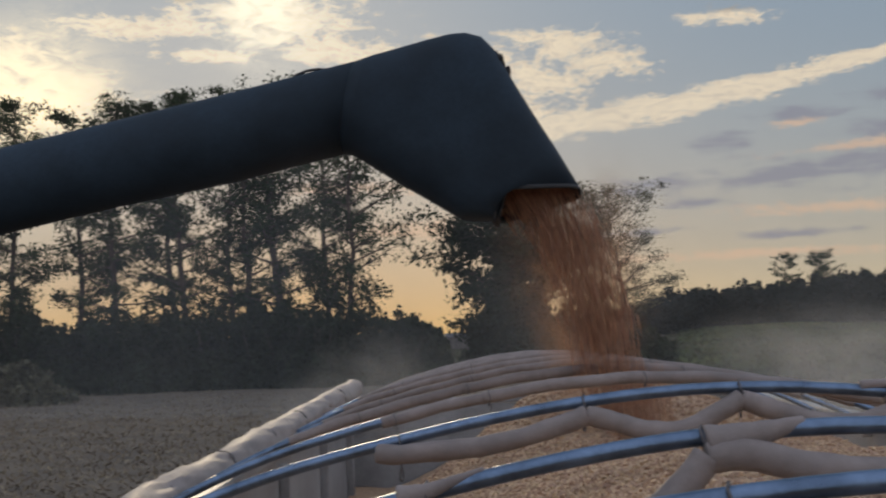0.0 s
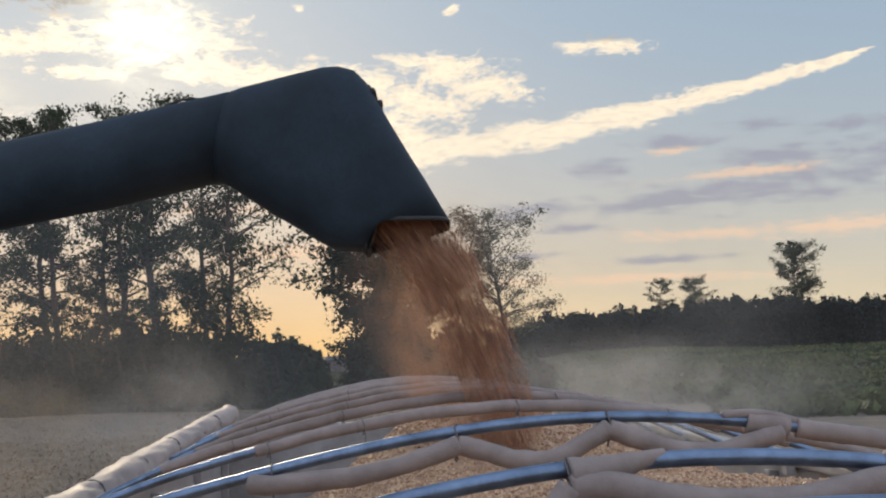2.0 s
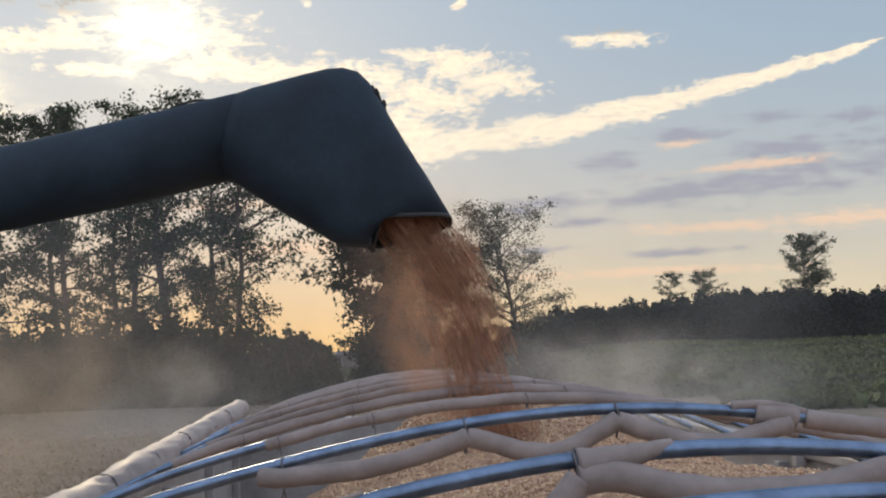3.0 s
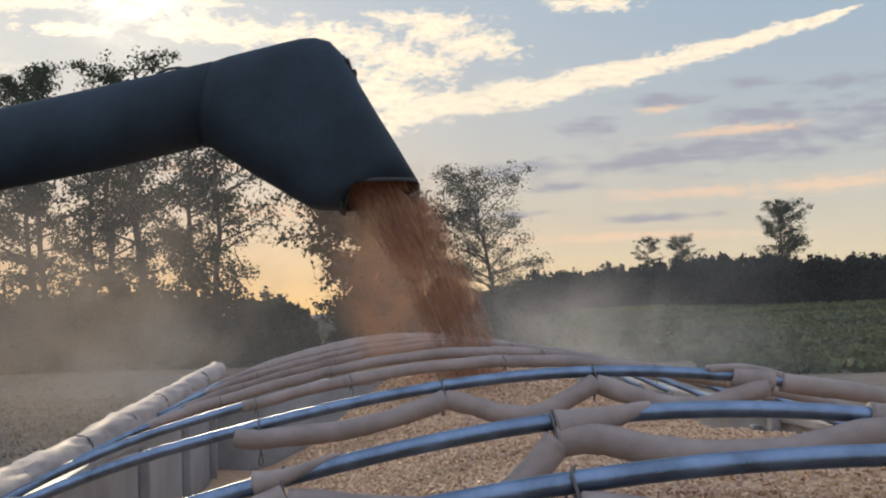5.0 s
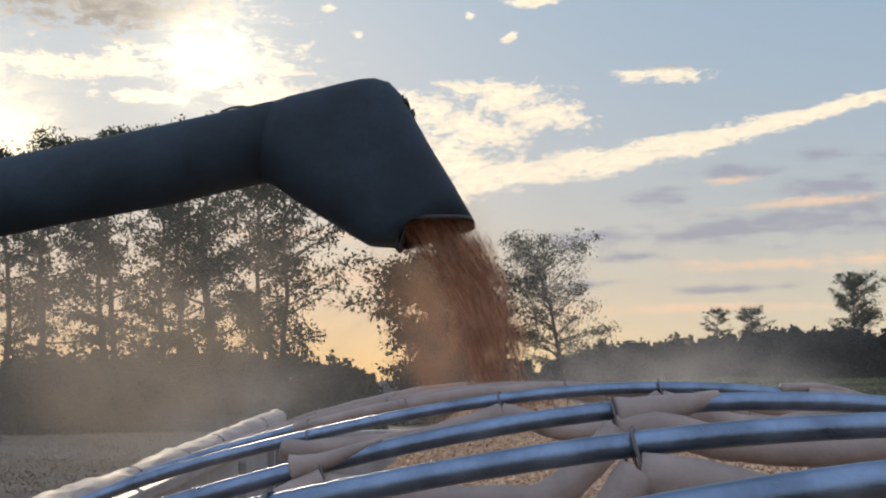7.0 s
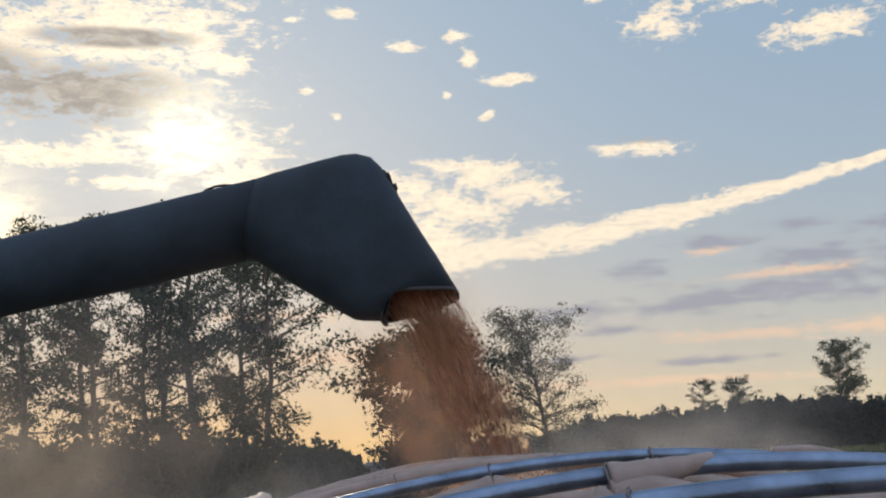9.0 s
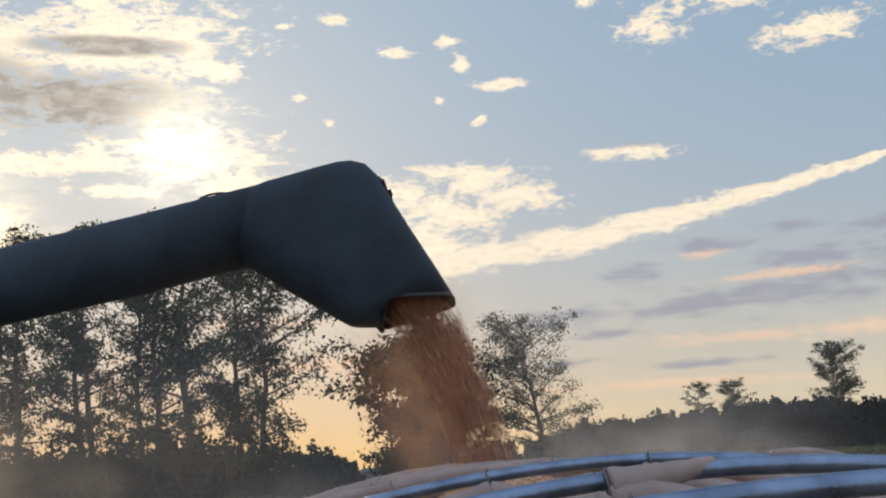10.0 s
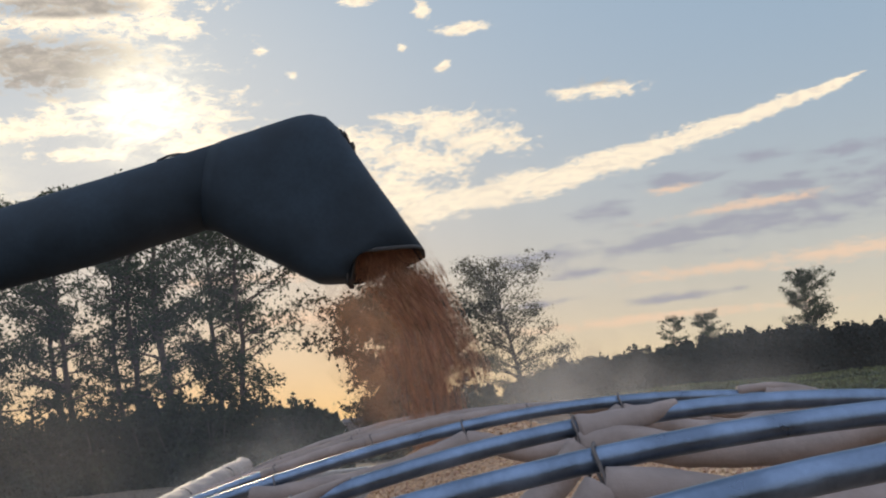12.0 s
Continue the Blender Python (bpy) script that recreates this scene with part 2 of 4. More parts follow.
M_CORNBED = material("corn_bed", (0.50, 0.33, 0.21), 0.8, 0, 0.3, 35, 0.8, 110)
M_STREAM = material("falling_corn", (0.47, 0.25, 0.155), 0.55, 0, 0.25, 30, 0.1, 300, island=0.4, through_light=0.3)
M_DUST = haze_dust_material("chaff_dust", (0.62, 0.61, 0.59), 0.26, 1.6)
M_DUST_FIELD = haze_dust_material("field_dust", (0.68, 0.55, 0.41), 0.24, 0.5)
M_DUST_WARM = haze_dust_material("corn_dust", (0.58, 0.33, 0.20), 0.34, 5.0)
# bluish veil colour for distance haze
M_HAZE = haze_dust_material("painted_haze", (0.57, 0.60, 0.64), 0.15, 0.03)
M_GROUND = material("field_soil", (0.115, 0.09, 0.068), 0.95, 0, 0.3, 0.35, 0.9, 6.0, second=(0.165, 0.13, 0.095))
M_STRAW = material("stubble_straw", (0.22, 0.175, 0.125), 0.9, 0, 0.3, 2, 0.0, 30, island=0.3)
M_CROP = material("green_crop", (0.045, 0.072, 0.03), 0.8, 0, 0.45, 0.06, 0.0, 10, second=(0.10, 0.115, 0.04), island=0.4, through_light=0.2)
M_GRASS = material("rough_grass", (0.085, 0.085, 0.05), 0.9, 0, 0.4, 0.1, 0, 10, island=0.3)
M_BARK = material("pine_bark", (0.07, 0.05, 0.038), 0.95, 0, 0.4, 3, 0.6, 14, stretch=(1, 1, 0.3))
M_NEEDLE = material("pine_needles", (0.035, 0.05, 0.024), 0.8, 0, 0.4, 0.5, 0, 10, island=0.3, through_light=0.15, spec=0.2)
M_LEAF = material("oak_leaves", (0.036, 0.045, 0.026), 0.85, 0, 0.4, 0.4, 0, 10, island=0.25, through_light=0.12, spec=0.12)
M_DRY = material("thin_leaves", (0.11, 0.10, 0.06), 0.8, 0, 0.4, 0.6, 0, 10, island=0.35, through_light=0.25)
M_WOODS = material("far_leaves", (0.026, 0.034, 0.034), 0.9, 0, 0.4, 0.08, 0, 4, island=0.2, spec=0.1)
M_WHITE = material("white_car_paint", (0.75, 0.75, 0.74), 0.25, 0, 0.1, 2, 0.02, 60)
M_GLASS = material("dark_glass", (0.02, 0.022, 0.025), 0.08, 0, 0.2, 2, 0.0, 60)
M_SIDING = material("shed_siding", (0.16, 0.14, 0.13), 0.85, 0, 0.3, 1.5, 0.3, 12)
M_ROOFING = material("shed_roofing", (0.07, 0.065, 0.07), 0.7, 0, 0.3, 1.2, 0.3, 14)


# ---- mesh helpers ----
def smooth_mesh(me):
    me.polygons.foreach_set("use_smooth", [True] * len(me.polygons))


def mesh_of(name, verts, faces, mat, soft=False):
    me = bpy.data.meshes.new(name)
    me.from_pydata(verts, [], faces)
    me.materials.append(mat)
    if soft:
        smooth_mesh(me)
    me.update()
    return me


def part(name, me, parent, label="", m=None):
    ob = new(name, me)
    ob.parent = parent
    if m is not None:
        ob.matrix_local = m
    return tagged(ob, label=label) if label else ob


def empty(name, m):
    ob = new(name)
    ob.matrix_world = m
    return ob


def tube_data(points, radii, sides=10, squash=None, caps=True):
    """Vertices and faces of a tube along points."""
    pts = [Vector(p) for p in points]
    n = len(pts)
    radii = radii if hasattr(radii, "__len__") else [radii] * n
    verts, faces, ref = [], [], None
    for i, p in enumerate(pts):
        d = (pts[min(i + 1, n - 1)] - pts[max(i - 1, 0)]).normalized()
        if ref is None:
            ref = d.orthogonal().normalized()
        ref = (ref - d * ref.dot(d)).normalized()
        side = d.cross(ref)
        for k in range(sides):
            a = 2 * math.pi * k / sides
            verts.append(tuple(p + (ref * math.cos(a) + side * math.sin(a)) * radii[i]))
    for i in range(n - 1):
        for k in range(sides):
            q = (k + 1) % sides
            faces.append((i * sides + k, i * sides + q, (i + 1) * sides + q, (i + 1) * sides + k))
    if caps:
        faces.append(tuple(range(sides - 1, -1, -1)))
        faces.append(tuple(range((n - 1) * sides, n * sides)))
    return verts, faces


def join(*chunks):
    verts, faces = [], []
    for v, f in chunks:
        o = len(verts)
        verts.extend(v)
        faces.extend(tuple(k + o for k in q) for q in f)
    return verts, faces


def box_mesh(name, size, mat, bevel=0.01, at=(0, 0, 0)):
    bm = bmesh.new()
    bmesh.ops.create_cube(bm, size=1.0, matrix=Matrix.Translation(at) @ Matrix.Diagonal((*size, 1)))
    if bevel:
        bmesh.ops.bevel(bm, geom=bm.edges[:], offset=bevel, segments=2, affect="EDGES", profile=0.6)
    me = bpy.data.meshes.new(name)
    bm.to_mesh(me)
    bm.free()
    me.materials.append(mat)
    return me


def leaves_mesh(name, centres, sizes, mat, rng, narrow=0.55, fold=0.25):
    """Small folded leaves, one at each centre."""
    c = np.asarray(centres, float)
    n = len(c)
    d = rng.normal(size=(n, 3))
    d /= np.linalg.norm(d, axis=1)[:, None]
    w = np.cross(d, rng.normal(size=(n, 3)))
    w /= np.linalg.norm(w, axis=1)[:, None] + 1e-9
    u = np.cross(d, w)
    s = np.asarray(sizes, float)[:, None]
    v = np.stack([c - d * s * 0.5, c + w * s * narrow * 0.5 + u * s * fold * 0.3, c + d * s * 0.5, c - w * s * narrow * 0.5 + u * s * fold * 0.3], 1).reshape(-1, 3)
    i = np.arange(n)[:, None] * 4
    f = np.concatenate([i + (0, 1, 2), i + (0, 2, 3)], 1).reshape(-1, 3)
    me = bpy.data.meshes.new(name)
    me.vertices.add(len(v))
    me.vertices.foreach_set("co", v.ravel())
    me.loops.add(f.size)
    me.loops.foreach_set("vertex_index", f.ravel())
    me.polygons.add(len(f))
    me.polygons.foreach_set("loop_start", np.arange(len(f)) * 3)
    me.materials.append(mat)
    me.update(calc_edges=True)
    return me


def ground_z(x, y):
    def ease(v):
        v = min(1.0, max(0.0, v))
        return v * v * (3 - 2 * v)
    return 2.2 * ease((y - 95) / 185) * ease((x + 5) / 40)


# ---- ground ----
def build_ground():
    xs = [-2500, -1200, -600, -300] + list(range(-150, 200, 8)) + [260, 400, 800, 1500, 2500]
    ys = [-2500, -800, -200] + list(range(-40, 340, 8)) + [420, 600, 1000, 2000, 4000]
    verts = [(x, y, ground_z(x, y) + (0.12 * noise.noise((x * 0.07, y * 0.07, 0)) if -150 < x < 200 and 6 < y < 340 else 0)) for y in ys for x in xs]
    w = len(xs)
    faces = [(j * w + i, j * w + i + 1, (j + 1) * w + i + 1, (j + 1) * w + i) for j in range(len(ys) - 1) for i in range(w - 1)]
    ob = new("ground", mesh_of("ground", verts, faces, M_GROUND, True))
    tagged(ob, "harvested field of pale brown soil and crop residue", "field", kind="structure")


build_ground()


# ---- grain trailer ----
TRAILER = pose(1.17, 3.0, 0, 0, 0, 4.5)
HALF, RIM = 1.48, 3.06
NEAR_END, FAR_END = -2.3, 7.0
BOW_R = 0.0135


def bow_drop(u, rise, tilt):
    return rise * (math.sqrt(1 + (u / 0.8) ** 2) - 1) + 0.22 * max(0.0, abs(u) - 0.95) ** 2 + tilt * u


# along the trailer, side offset, height of the crown, how strongly it bends, tilt
BOWS = [(-1.931, -0.065, 3.377, 0.34, -0.013), (-1.475, -0.058, 3.387, 0.231, -0.021), (-0.95, -0.035, 3.403, 0.296, -0.004), (0.055, 0.003, 3.416, 0.249, -0.006), (0.927, -0.10, 3.412, 0.27, -0.015),
        (1.85, -0.08, 3.412, 0.275, -0.01), (2.8, -0.06, 3.412, 0.28, -0.01), (3.7, -0.05, 3.41, 0.28, 0.0), (4.6, -0.05, 3.41, 0.28, 0.0), (5.35, -0.04, 3.405, 0.29, 0.0), (6.1, -0.03, 3.40, 0.29, 0.0), (6.85, -0.03, 3.39, 0.29, 0.0)]


def bow_point(i, u, below=0.0, ahead=0.0):
    v, off, z, rise, tilt = BOWS[i]
    slope = rise * (u / 0.64) / math.sqrt(1 + (u / 0.8) ** 2)
    n = Vector((slope, 0, 1)).normalized()
    return Vector((u + off, v - ahead, z - bow_drop(u, rise, tilt) - BOW_R)) - n * below


def sleeve_mesh(points, r, rng, crease=0.10, taper=0.0):
    """A soft sleeve of cloth along points, with slight folds."""
    pts = [Vector(p) for p in points]
    fine, rad = [], []
    for i in range(len(pts) - 1):
        p0, p1, p2, p3 = pts[max(i - 1, 0)], pts[i], pts[i + 1], pts[min(i + 2, len(pts) - 1)]
        for k in range(6):
            f = k / 6
            fine.append(0.5 * (2 * p1 + (p2 - p0) * f + (2 * p0 - 5 * p1 + 4 * p2 - p3) * f * f + (3 * p1 - p0 - 3 * p2 + p3) * f ** 3))
    fine.append(pts[-1])
    for i in range(len(fine)):
        rad.append(r * (1 - taper * i / (len(fine) - 1)) * (1 + crease * noise.noise((i * 0.35, r * 99, rng.random() * 0.15)) + rng.uniform(-0.02, 0.02)))
    v, f = tube_data(fine, rad, 14)
    out = []
    for k, q in enumerate(v):
        c = fine[k // 14]
        d = Vector(q) - c
        out.append(tuple(c + d * (1 + crease * noise.noise(Vector(q) * 28))))
    return mesh_of("sleeve", out, f, M_SLEEVE, True)


def tie_mesh(points, r):
    chunks = [tube_data(points, r, 6)]
    end = Vector(points[-1])
    chunks.append(tube_data([end, end + Vector((0.006, -0.004, -0.018)), end + Vector((0.004, -0.006, -0.04))], [r, r * 0.8, r * 0.4], 6))
    return mesh_of("tie", *join(*chunks), M_STRAP, True)


def build_trailer():
    rng = random.Random(3)
    body = empty("grain_trailer", TRAILER)
    tagged(body, "open aluminium grain trailer with steel roof bows, full of corn", "trailer")
    length, mid = FAR_END - NEAR_END, (FAR_END + NEAR_END) / 2
    for side in (-1, 1):
        part("side_wall", box_mesh("side_wall", (0.04, length, 1.9), M_ALU, 0.006, (side * (HALF + 0.0), mid, RIM - 0.06 - 0.95)), body, "dull aluminium side wall")
        part("top_rail", box_mesh("top_rail", (0.10, length + 0.04, 0.05), M_ALU, 0.012, (side * HALF, mid, RIM - 0.03)), body, "worn aluminium top rail")
        rib = box_mesh("rib", (0.05, 0.07, 1.85), M_ALU, 0.008)
        for k in range(6):
            part("rib", rib, body, m=pose(side * (HALF - 0.045), NEAR_END + 0.3 + k * 1.7, RIM - 1.02))
    for v in (NEAR_END, FAR_END):
        part("end_wall", box_mesh("end_wall", (2 * HALF - 0.05, 0.04, 1.9), M_ALU, 0.006, (0, v, RIM - 0.06 - 0.95)), body)
        part("end_rail", box_mesh("end_rail", (2 * HALF - 0.11, 0.07, 0.05), M_ALU, 0.012, (0, v, RIM - 0.03)), body)
    part("floor_pan", box_mesh("floor_pan", (2 * HALF - 0.06, length - 0.06, 0.06), M_ALU, 0.006, (0, mid, RIM - 1.93)), body)
    part("chassis", box_mesh("chassis", (0.9, length - 0.4, 0.22), M_RUBBER, 0.02, (0, mid, 0.99)), body)
    ring, prof = [], [(0.24, 0.10), (0.46, 0.13), (0.51, 0.10), (0.51, -0.10), (0.46, -0.13), (0.24, -0.10)]
    faces = []
    for k in range(28):
        a = 2 * math.pi * k / 28
        ring += [(h, r * math.cos(a), r * math.sin(a)) for r, h in prof]
        for j in range(6):
            q = (k + 1) % 28
            faces.append((k * 6 + j, k * 6 + (j + 1) % 6, q * 6 + (j + 1) % 6, q * 6 + j))
    tyre = mesh_of("tyre", ring, faces, M_RUBBER, True)
    rim = mesh_of("rim", *tube_data([(-0.09, 0, 0), (-0.05, 0, 0), (0.05, 0, 0), (0.09, 0, 0)], [0.23, 0.245, 0.245, 0.23], 20), M_STEEL)
    axle = mesh_of("axle", *tube_data([(-1.0, 0, 0), (1.0, 0, 0)], 0.06, 10), M_RUBBER)
    for v in (-1.0, 3.9, 5.0):
        part("axle", axle, body, m=pose(0, v, 0.51))
        for u in (-1.05, 1.05):
            w = part("wheel", tyre, body, m=pose(u, v, 0.51))
            part("rim", rim, w)
        part("hanger", box_mesh("hanger", (0.8, 0.1, 0.42), M_RUBBER, 0.01, (0, v, 0.7)), body)

    us = [-HALF + 2 * HALF * k / 52 for k in range(53)]
    for i in range(len(BOWS)):
        pts = [bow_point(i, u) for u in us]
        pts = [pts[0] - Vector((0.0, 0, 0.06))] + pts + [pts[-1] - Vector((0.0, 0, 0.06))]
        bow = part("bow", mesh_of("bow", *tube_data(pts, BOW_R, 20), M_STEEL, True), body, "galvanised steel roof bow")
        socket = box_mesh("socket", (0.05, 0.06, 0.09), M_ALU, 0.006)
        for s, q in ((-1, pts[0]), (1, pts[-1])):
            part("socket", socket, bow, m=pose(q.x, q.y, q.z + 0.03))

        def tie(u, low=0.07, r=0.0021):
            p, loop = bow_point(i, u), []
            for k in range(15):
                a = 2 * math.pi * k / 14
                loop.append(p + Vector((0.004 * math.sin(3 * a), math.sin(a) * (BOW_R + 0.016), math.cos(a) * (BOW_R + 0.004) - (low * (1 - math.cos(a)) / 2))))
            part("tie", tie_mesh(loop + [loop[-1] - Vector((0, 0.004, 0.03))], r), bow)

        def wrap(u0, u1, r):
            n = max(6, int((u1 - u0) / 0.05))
            part("sleeve", sleeve_mesh([bow_point(i, u0 + (u1 - u0) * k / n, 0.0015 + 0.0015 * math.sin(k * 1.3)) for k in range(n + 1)], r, rng, 0.05), bow, "dusty beige vinyl sleeve")

        def swag(rows, r, taper=0.0):
            pts = [bow_point(i, u, below, ahead) for u, below, ahead in rows]
            part("sleeve", sleeve_mesh(pts, r, rng, 0.10, taper), bow, "sagging dusty beige vinyl sleeve")

        if i == 3:
            swag([(-0.80, 0.016, 0.006), (-0.76, 0.028, 0.02), (-0.68, 0.040, 0.03), (-0.58, 0.052, 0.034), (-0.48, 0.052, 0.034), (-0.39, 0.042, 0.028), (-0.325, 0.03, 0.02)], 0.023)
            swag([(-0.325, 0.03, 0.02), (-0.27, 0.05, 0.028), (-0.19, 0.082, 0.034), (-0.10, 0.085, 0.034), (-0.02, 0.05, 0.028), (0.03, 0.026, 0.02)], 0.023)
            swag([(0.03, 0.026, 0.02), (0.10, 0.05, 0.03), (0.20, 0.075, 0.034), (0.30, 0.07, 0.034), (0.38, 0.04, 0.024), (0.44, 0.018, 0.012)], 0.023)
            swag([(0.30, -0.010, 0.004), (0.36, -0.019, 0.002), (0.42, -0.020, 0.0), (0.48, -0.012, 0.0)], 0.011)
            wrap(0.36, 0.46, 0.025)
            wrap(0.48, 0.78, 0.023)
            wrap(0.80, 1.19, 0.024)
            for u, lo in ((-0.745, 0.075), (-0.325, 0.05), (0.03, 0.05), (0.78, 0.03)):
                tie(u, lo)
        elif i == 2:
            swag([(-1.08, 0.03, 0.012), (-0.98, 0.05, 0.026), (-0.88, 0.062, 0.03), (-0.78, 0.058, 0.03), (-0.69, 0.04, 0.024), (-0.62, 0.026, 0.018)], 0.024)
            swag([(-0.66, -0.004, 0.006), (-0.62, -0.003, 0.012), (-0.58, -0.008, 0.008), (-0.53, -0.014, 0.0)], 0.019, 0.8)
            swag([(-0.20, 0.012, 0.006), (-0.16, 0.008, 0.006), (-0.12, 0.003, 0.005), (-0.075, -0.004, 0.002), (-0.05, -0.010, 0.0)], 0.029, 0.72)
            swag([(-0.62, 0.034, 0.02), (-0.52, 0.07, 0.03), (-0.40, 0.10, 0.036), (-0.32, 0.105, 0.036), (-0.26, 0.075, 0.03), (-0.205, 0.03, 0.02)], 0.024)
            swag([(-0.205, 0.03, 0.02), (-0.14, 0.032, 0.02), (-0.06, 0.055, 0.03), (0.04, 0.068, 0.034), (0.16, 0.062, 0.034), (0.26, 0.035, 0.026), (0.33, 0.02, 0.02)], 0.024)
            wrap(0.30, 1.18, 0.024)
            for u, lo in ((-0.62, 0.05), (-0.205, 0.055), (0.33, 0.05)):
                tie(u, lo)
        elif i == 1:
            swag([(-0.62, 0.02, 0.012), (-0.52, 0.075, 0.03), (-0.42, 0.115, 0.036), (-0.37, 0.12, 0.036), (-0.31, 0.085, 0.03), (-0.25, 0.03, 0.02)], 0.024)
            swag([(-0.25, 0.03, 0.02), (-0.17, 0.05, 0.03), (-0.05, 0.085, 0.036), (0.10, 0.09, 0.036), (0.22, 0.06, 0.03), (0.30, 0.03, 0.02)], 0.024)
            wrap(0.28, 1.17, 0.024)
            for u, lo in ((-0.62, 0.05), (-0.25, 0.06), (0.30, 0.05)):
                tie(u, lo)
        elif i == 4:
            wrap(-0.74, -0.42, 0.0175)
            wrap(-0.44, 0.05, 0.0185)
            wrap(0.03, 1.18, 0.0185)
            for u in (-0.70, -0.42, 0.04, 0.5):
                tie(u, 0.012, 0.0018)
        elif i >= 5:
            wrap(-1.16, -0.5, 0.019 + 0.001 * (i % 2))
            wrap(-0.52, 0.3, 0.02)
            wrap(0.28, 1.17, 0.019)
            for u in (-0.9, -0.5, 0.29, 0.8):
                tie(u, 0.012, 0.0018)
    return body


build_trailer()


def build_tarp_roll():
    rng = random.Random(8)
    roll = empty("rolled_tarp", TRAILER @ pose(-1.665, 0, 2.975, 1.5, 0, -2.1))
    tagged(roll, "dusty off-white tarp rolled up along the trailer's top rail", "tarp")
    straps = [-1.9, -1.05, -0.2, 0.62, 1.42, 2.32, 3.2, 4.15, 5.05, 5.8, 6.5]
    pts, rad = [], []
    n = 190
    for k in range(n + 1):
        v = -2.25 + (6.8 + 2.25) * k / n
        near = min(abs(v - s) for s in straps)
        pinch = math.exp(-(near / 0.07) ** 2)
        r = 0.074 * (1 - 0.20 * pinch) * (1 + 0.07 * noise.noise((v * 1.7, 0, 3)))
        if k > n - 3:
            r *= 0.8
        pts.append((0.012 * noise.noise((v * 1.3, 7, 0)), v, 0.016 * noise.noise((v * 1.1, 0, 9)) + 0.008 * pinch))
        rad.append(r)
    verts, faces = tube_data(pts, rad, 26)
    out = []
    for k, q in enumerate(verts):
        c, d = Vector(pts[k // 26]), Vector(q) - Vector(pts[k // 26])
        near = min(abs(c.y - s) for s in straps)
        a = math.atan2(d.z, d.x)
        fold = 0.15 * noise.noise((a * 1.4, c.y * 5.0, 2)) + 0.10 * noise.noise((a * 3.0 + c.y * 7, c.y * 2.0, 5)) * (1 + 2 * math.exp(-(near / 0.12) ** 2))
        out.append(tuple(c + d * (1 + fold)))
    part("cloth", mesh_of("cloth", out, faces, M_TARP, True), roll)
    for s in straps:
        loop, lean = [], rng.uniform(-0.03, 0.03)
        for k in range(25):
            a = 2 * math.pi * k / 24
            loop.append((0.059 * math.cos(a), s + lean * math.cos(a) + 0.01 * math.sin(2 * a), 0.059 * math.sin(a) + 0.006))
        part("strap", mesh_of("strap", *tube_data(loop, 0.0045, 6), M_STRAP, True), roll, "dark strap pulled tight")
    cord = [(0.05, 0.62, 0.035), (0.12, 0.70, 0.07), (0.18, 0.78, 0.10), (0.24, 0.84, 0.12)]
    part("cord", mesh_of("cord", *tube_data(cord, 0.0018, 5), M_STRAP, True), roll)
    spiral = []
    for k in range(46):
        a = k * 0.42
        spiral.append(((0.062 - 0.0011 * k) * math.cos(a), 6.805, (0.062 - 0.0011 * k) * math.sin(a)))
    part("end_spiral", mesh_of("end_spiral", *tube_data(spiral, 0.004, 5), M_STRAP, True), roll)


build_tarp_roll()


# ---- corn in the trailer ----
def heap_z(u, v):
    """Height of the corn, in the trailer's own axes."""
    def ease(x):
        x = min(1.0, max(0.0, x))
        return x * x * (3 - 2 * x)
    z = 3.235 - 0.44 * ease((-0.05 - u) / 1.2) - 0.24 * ease((u - 0.55) / 0.8)
    z -= 0.10 * ease((v + 0.2) / 1.6)
    z += 0.22 * math.exp(-(((u + 0.1) / 0.6) ** 2 + ((v - 2.5) / 0.6) ** 2))
    z -= 0.30 * ease((v - 3.2) / 2.0)
    return z + 0.018 * noise.noise((u * 3, v * 3, 0)) + 0.008 * noise.noise((u * 11, v * 11, 4))


def kernel_chunk(rng, c, size):
    """A corn kernel: a blunt wedge of eight corners."""
    q = Euler((rng.uniform(0, 6.28), rng.uniform(0, 6.28), rng.uniform(0, 6.28))).to_matrix()
    a, b, h = size * 0.5, size * 0.28, size * 0.62
    pts = [(-a, -b, h), (a, -b, h), (a, b, h), (-a, b, h), (-a * 0.45, -b * 0.7, -h), (a * 0.45, -b * 0.7, -h), (a * 0.45, b * 0.7, -h), (-a * 0.45, b * 0.7, -h)]
    return [tuple(q @ Vector(p) + Vector(c)) for p in pts]


BLOCK = [(0, 1, 2, 3), (7, 6, 5, 4), (0, 4, 5, 1), (1, 5, 6, 2), (2, 6, 7, 3), (3, 7, 4, 0)]


def kernels_mesh(name, centres, sizes, mat, rng):
    verts, faces = [], []
    for c, s in zip(centres, sizes):
        o = len(verts)
        verts += kernel_chunk(rng, c, s)
        faces += [tuple(k + o for k in f) for f in BLOCK]
    return mesh_of(name, verts, faces, mat, False)


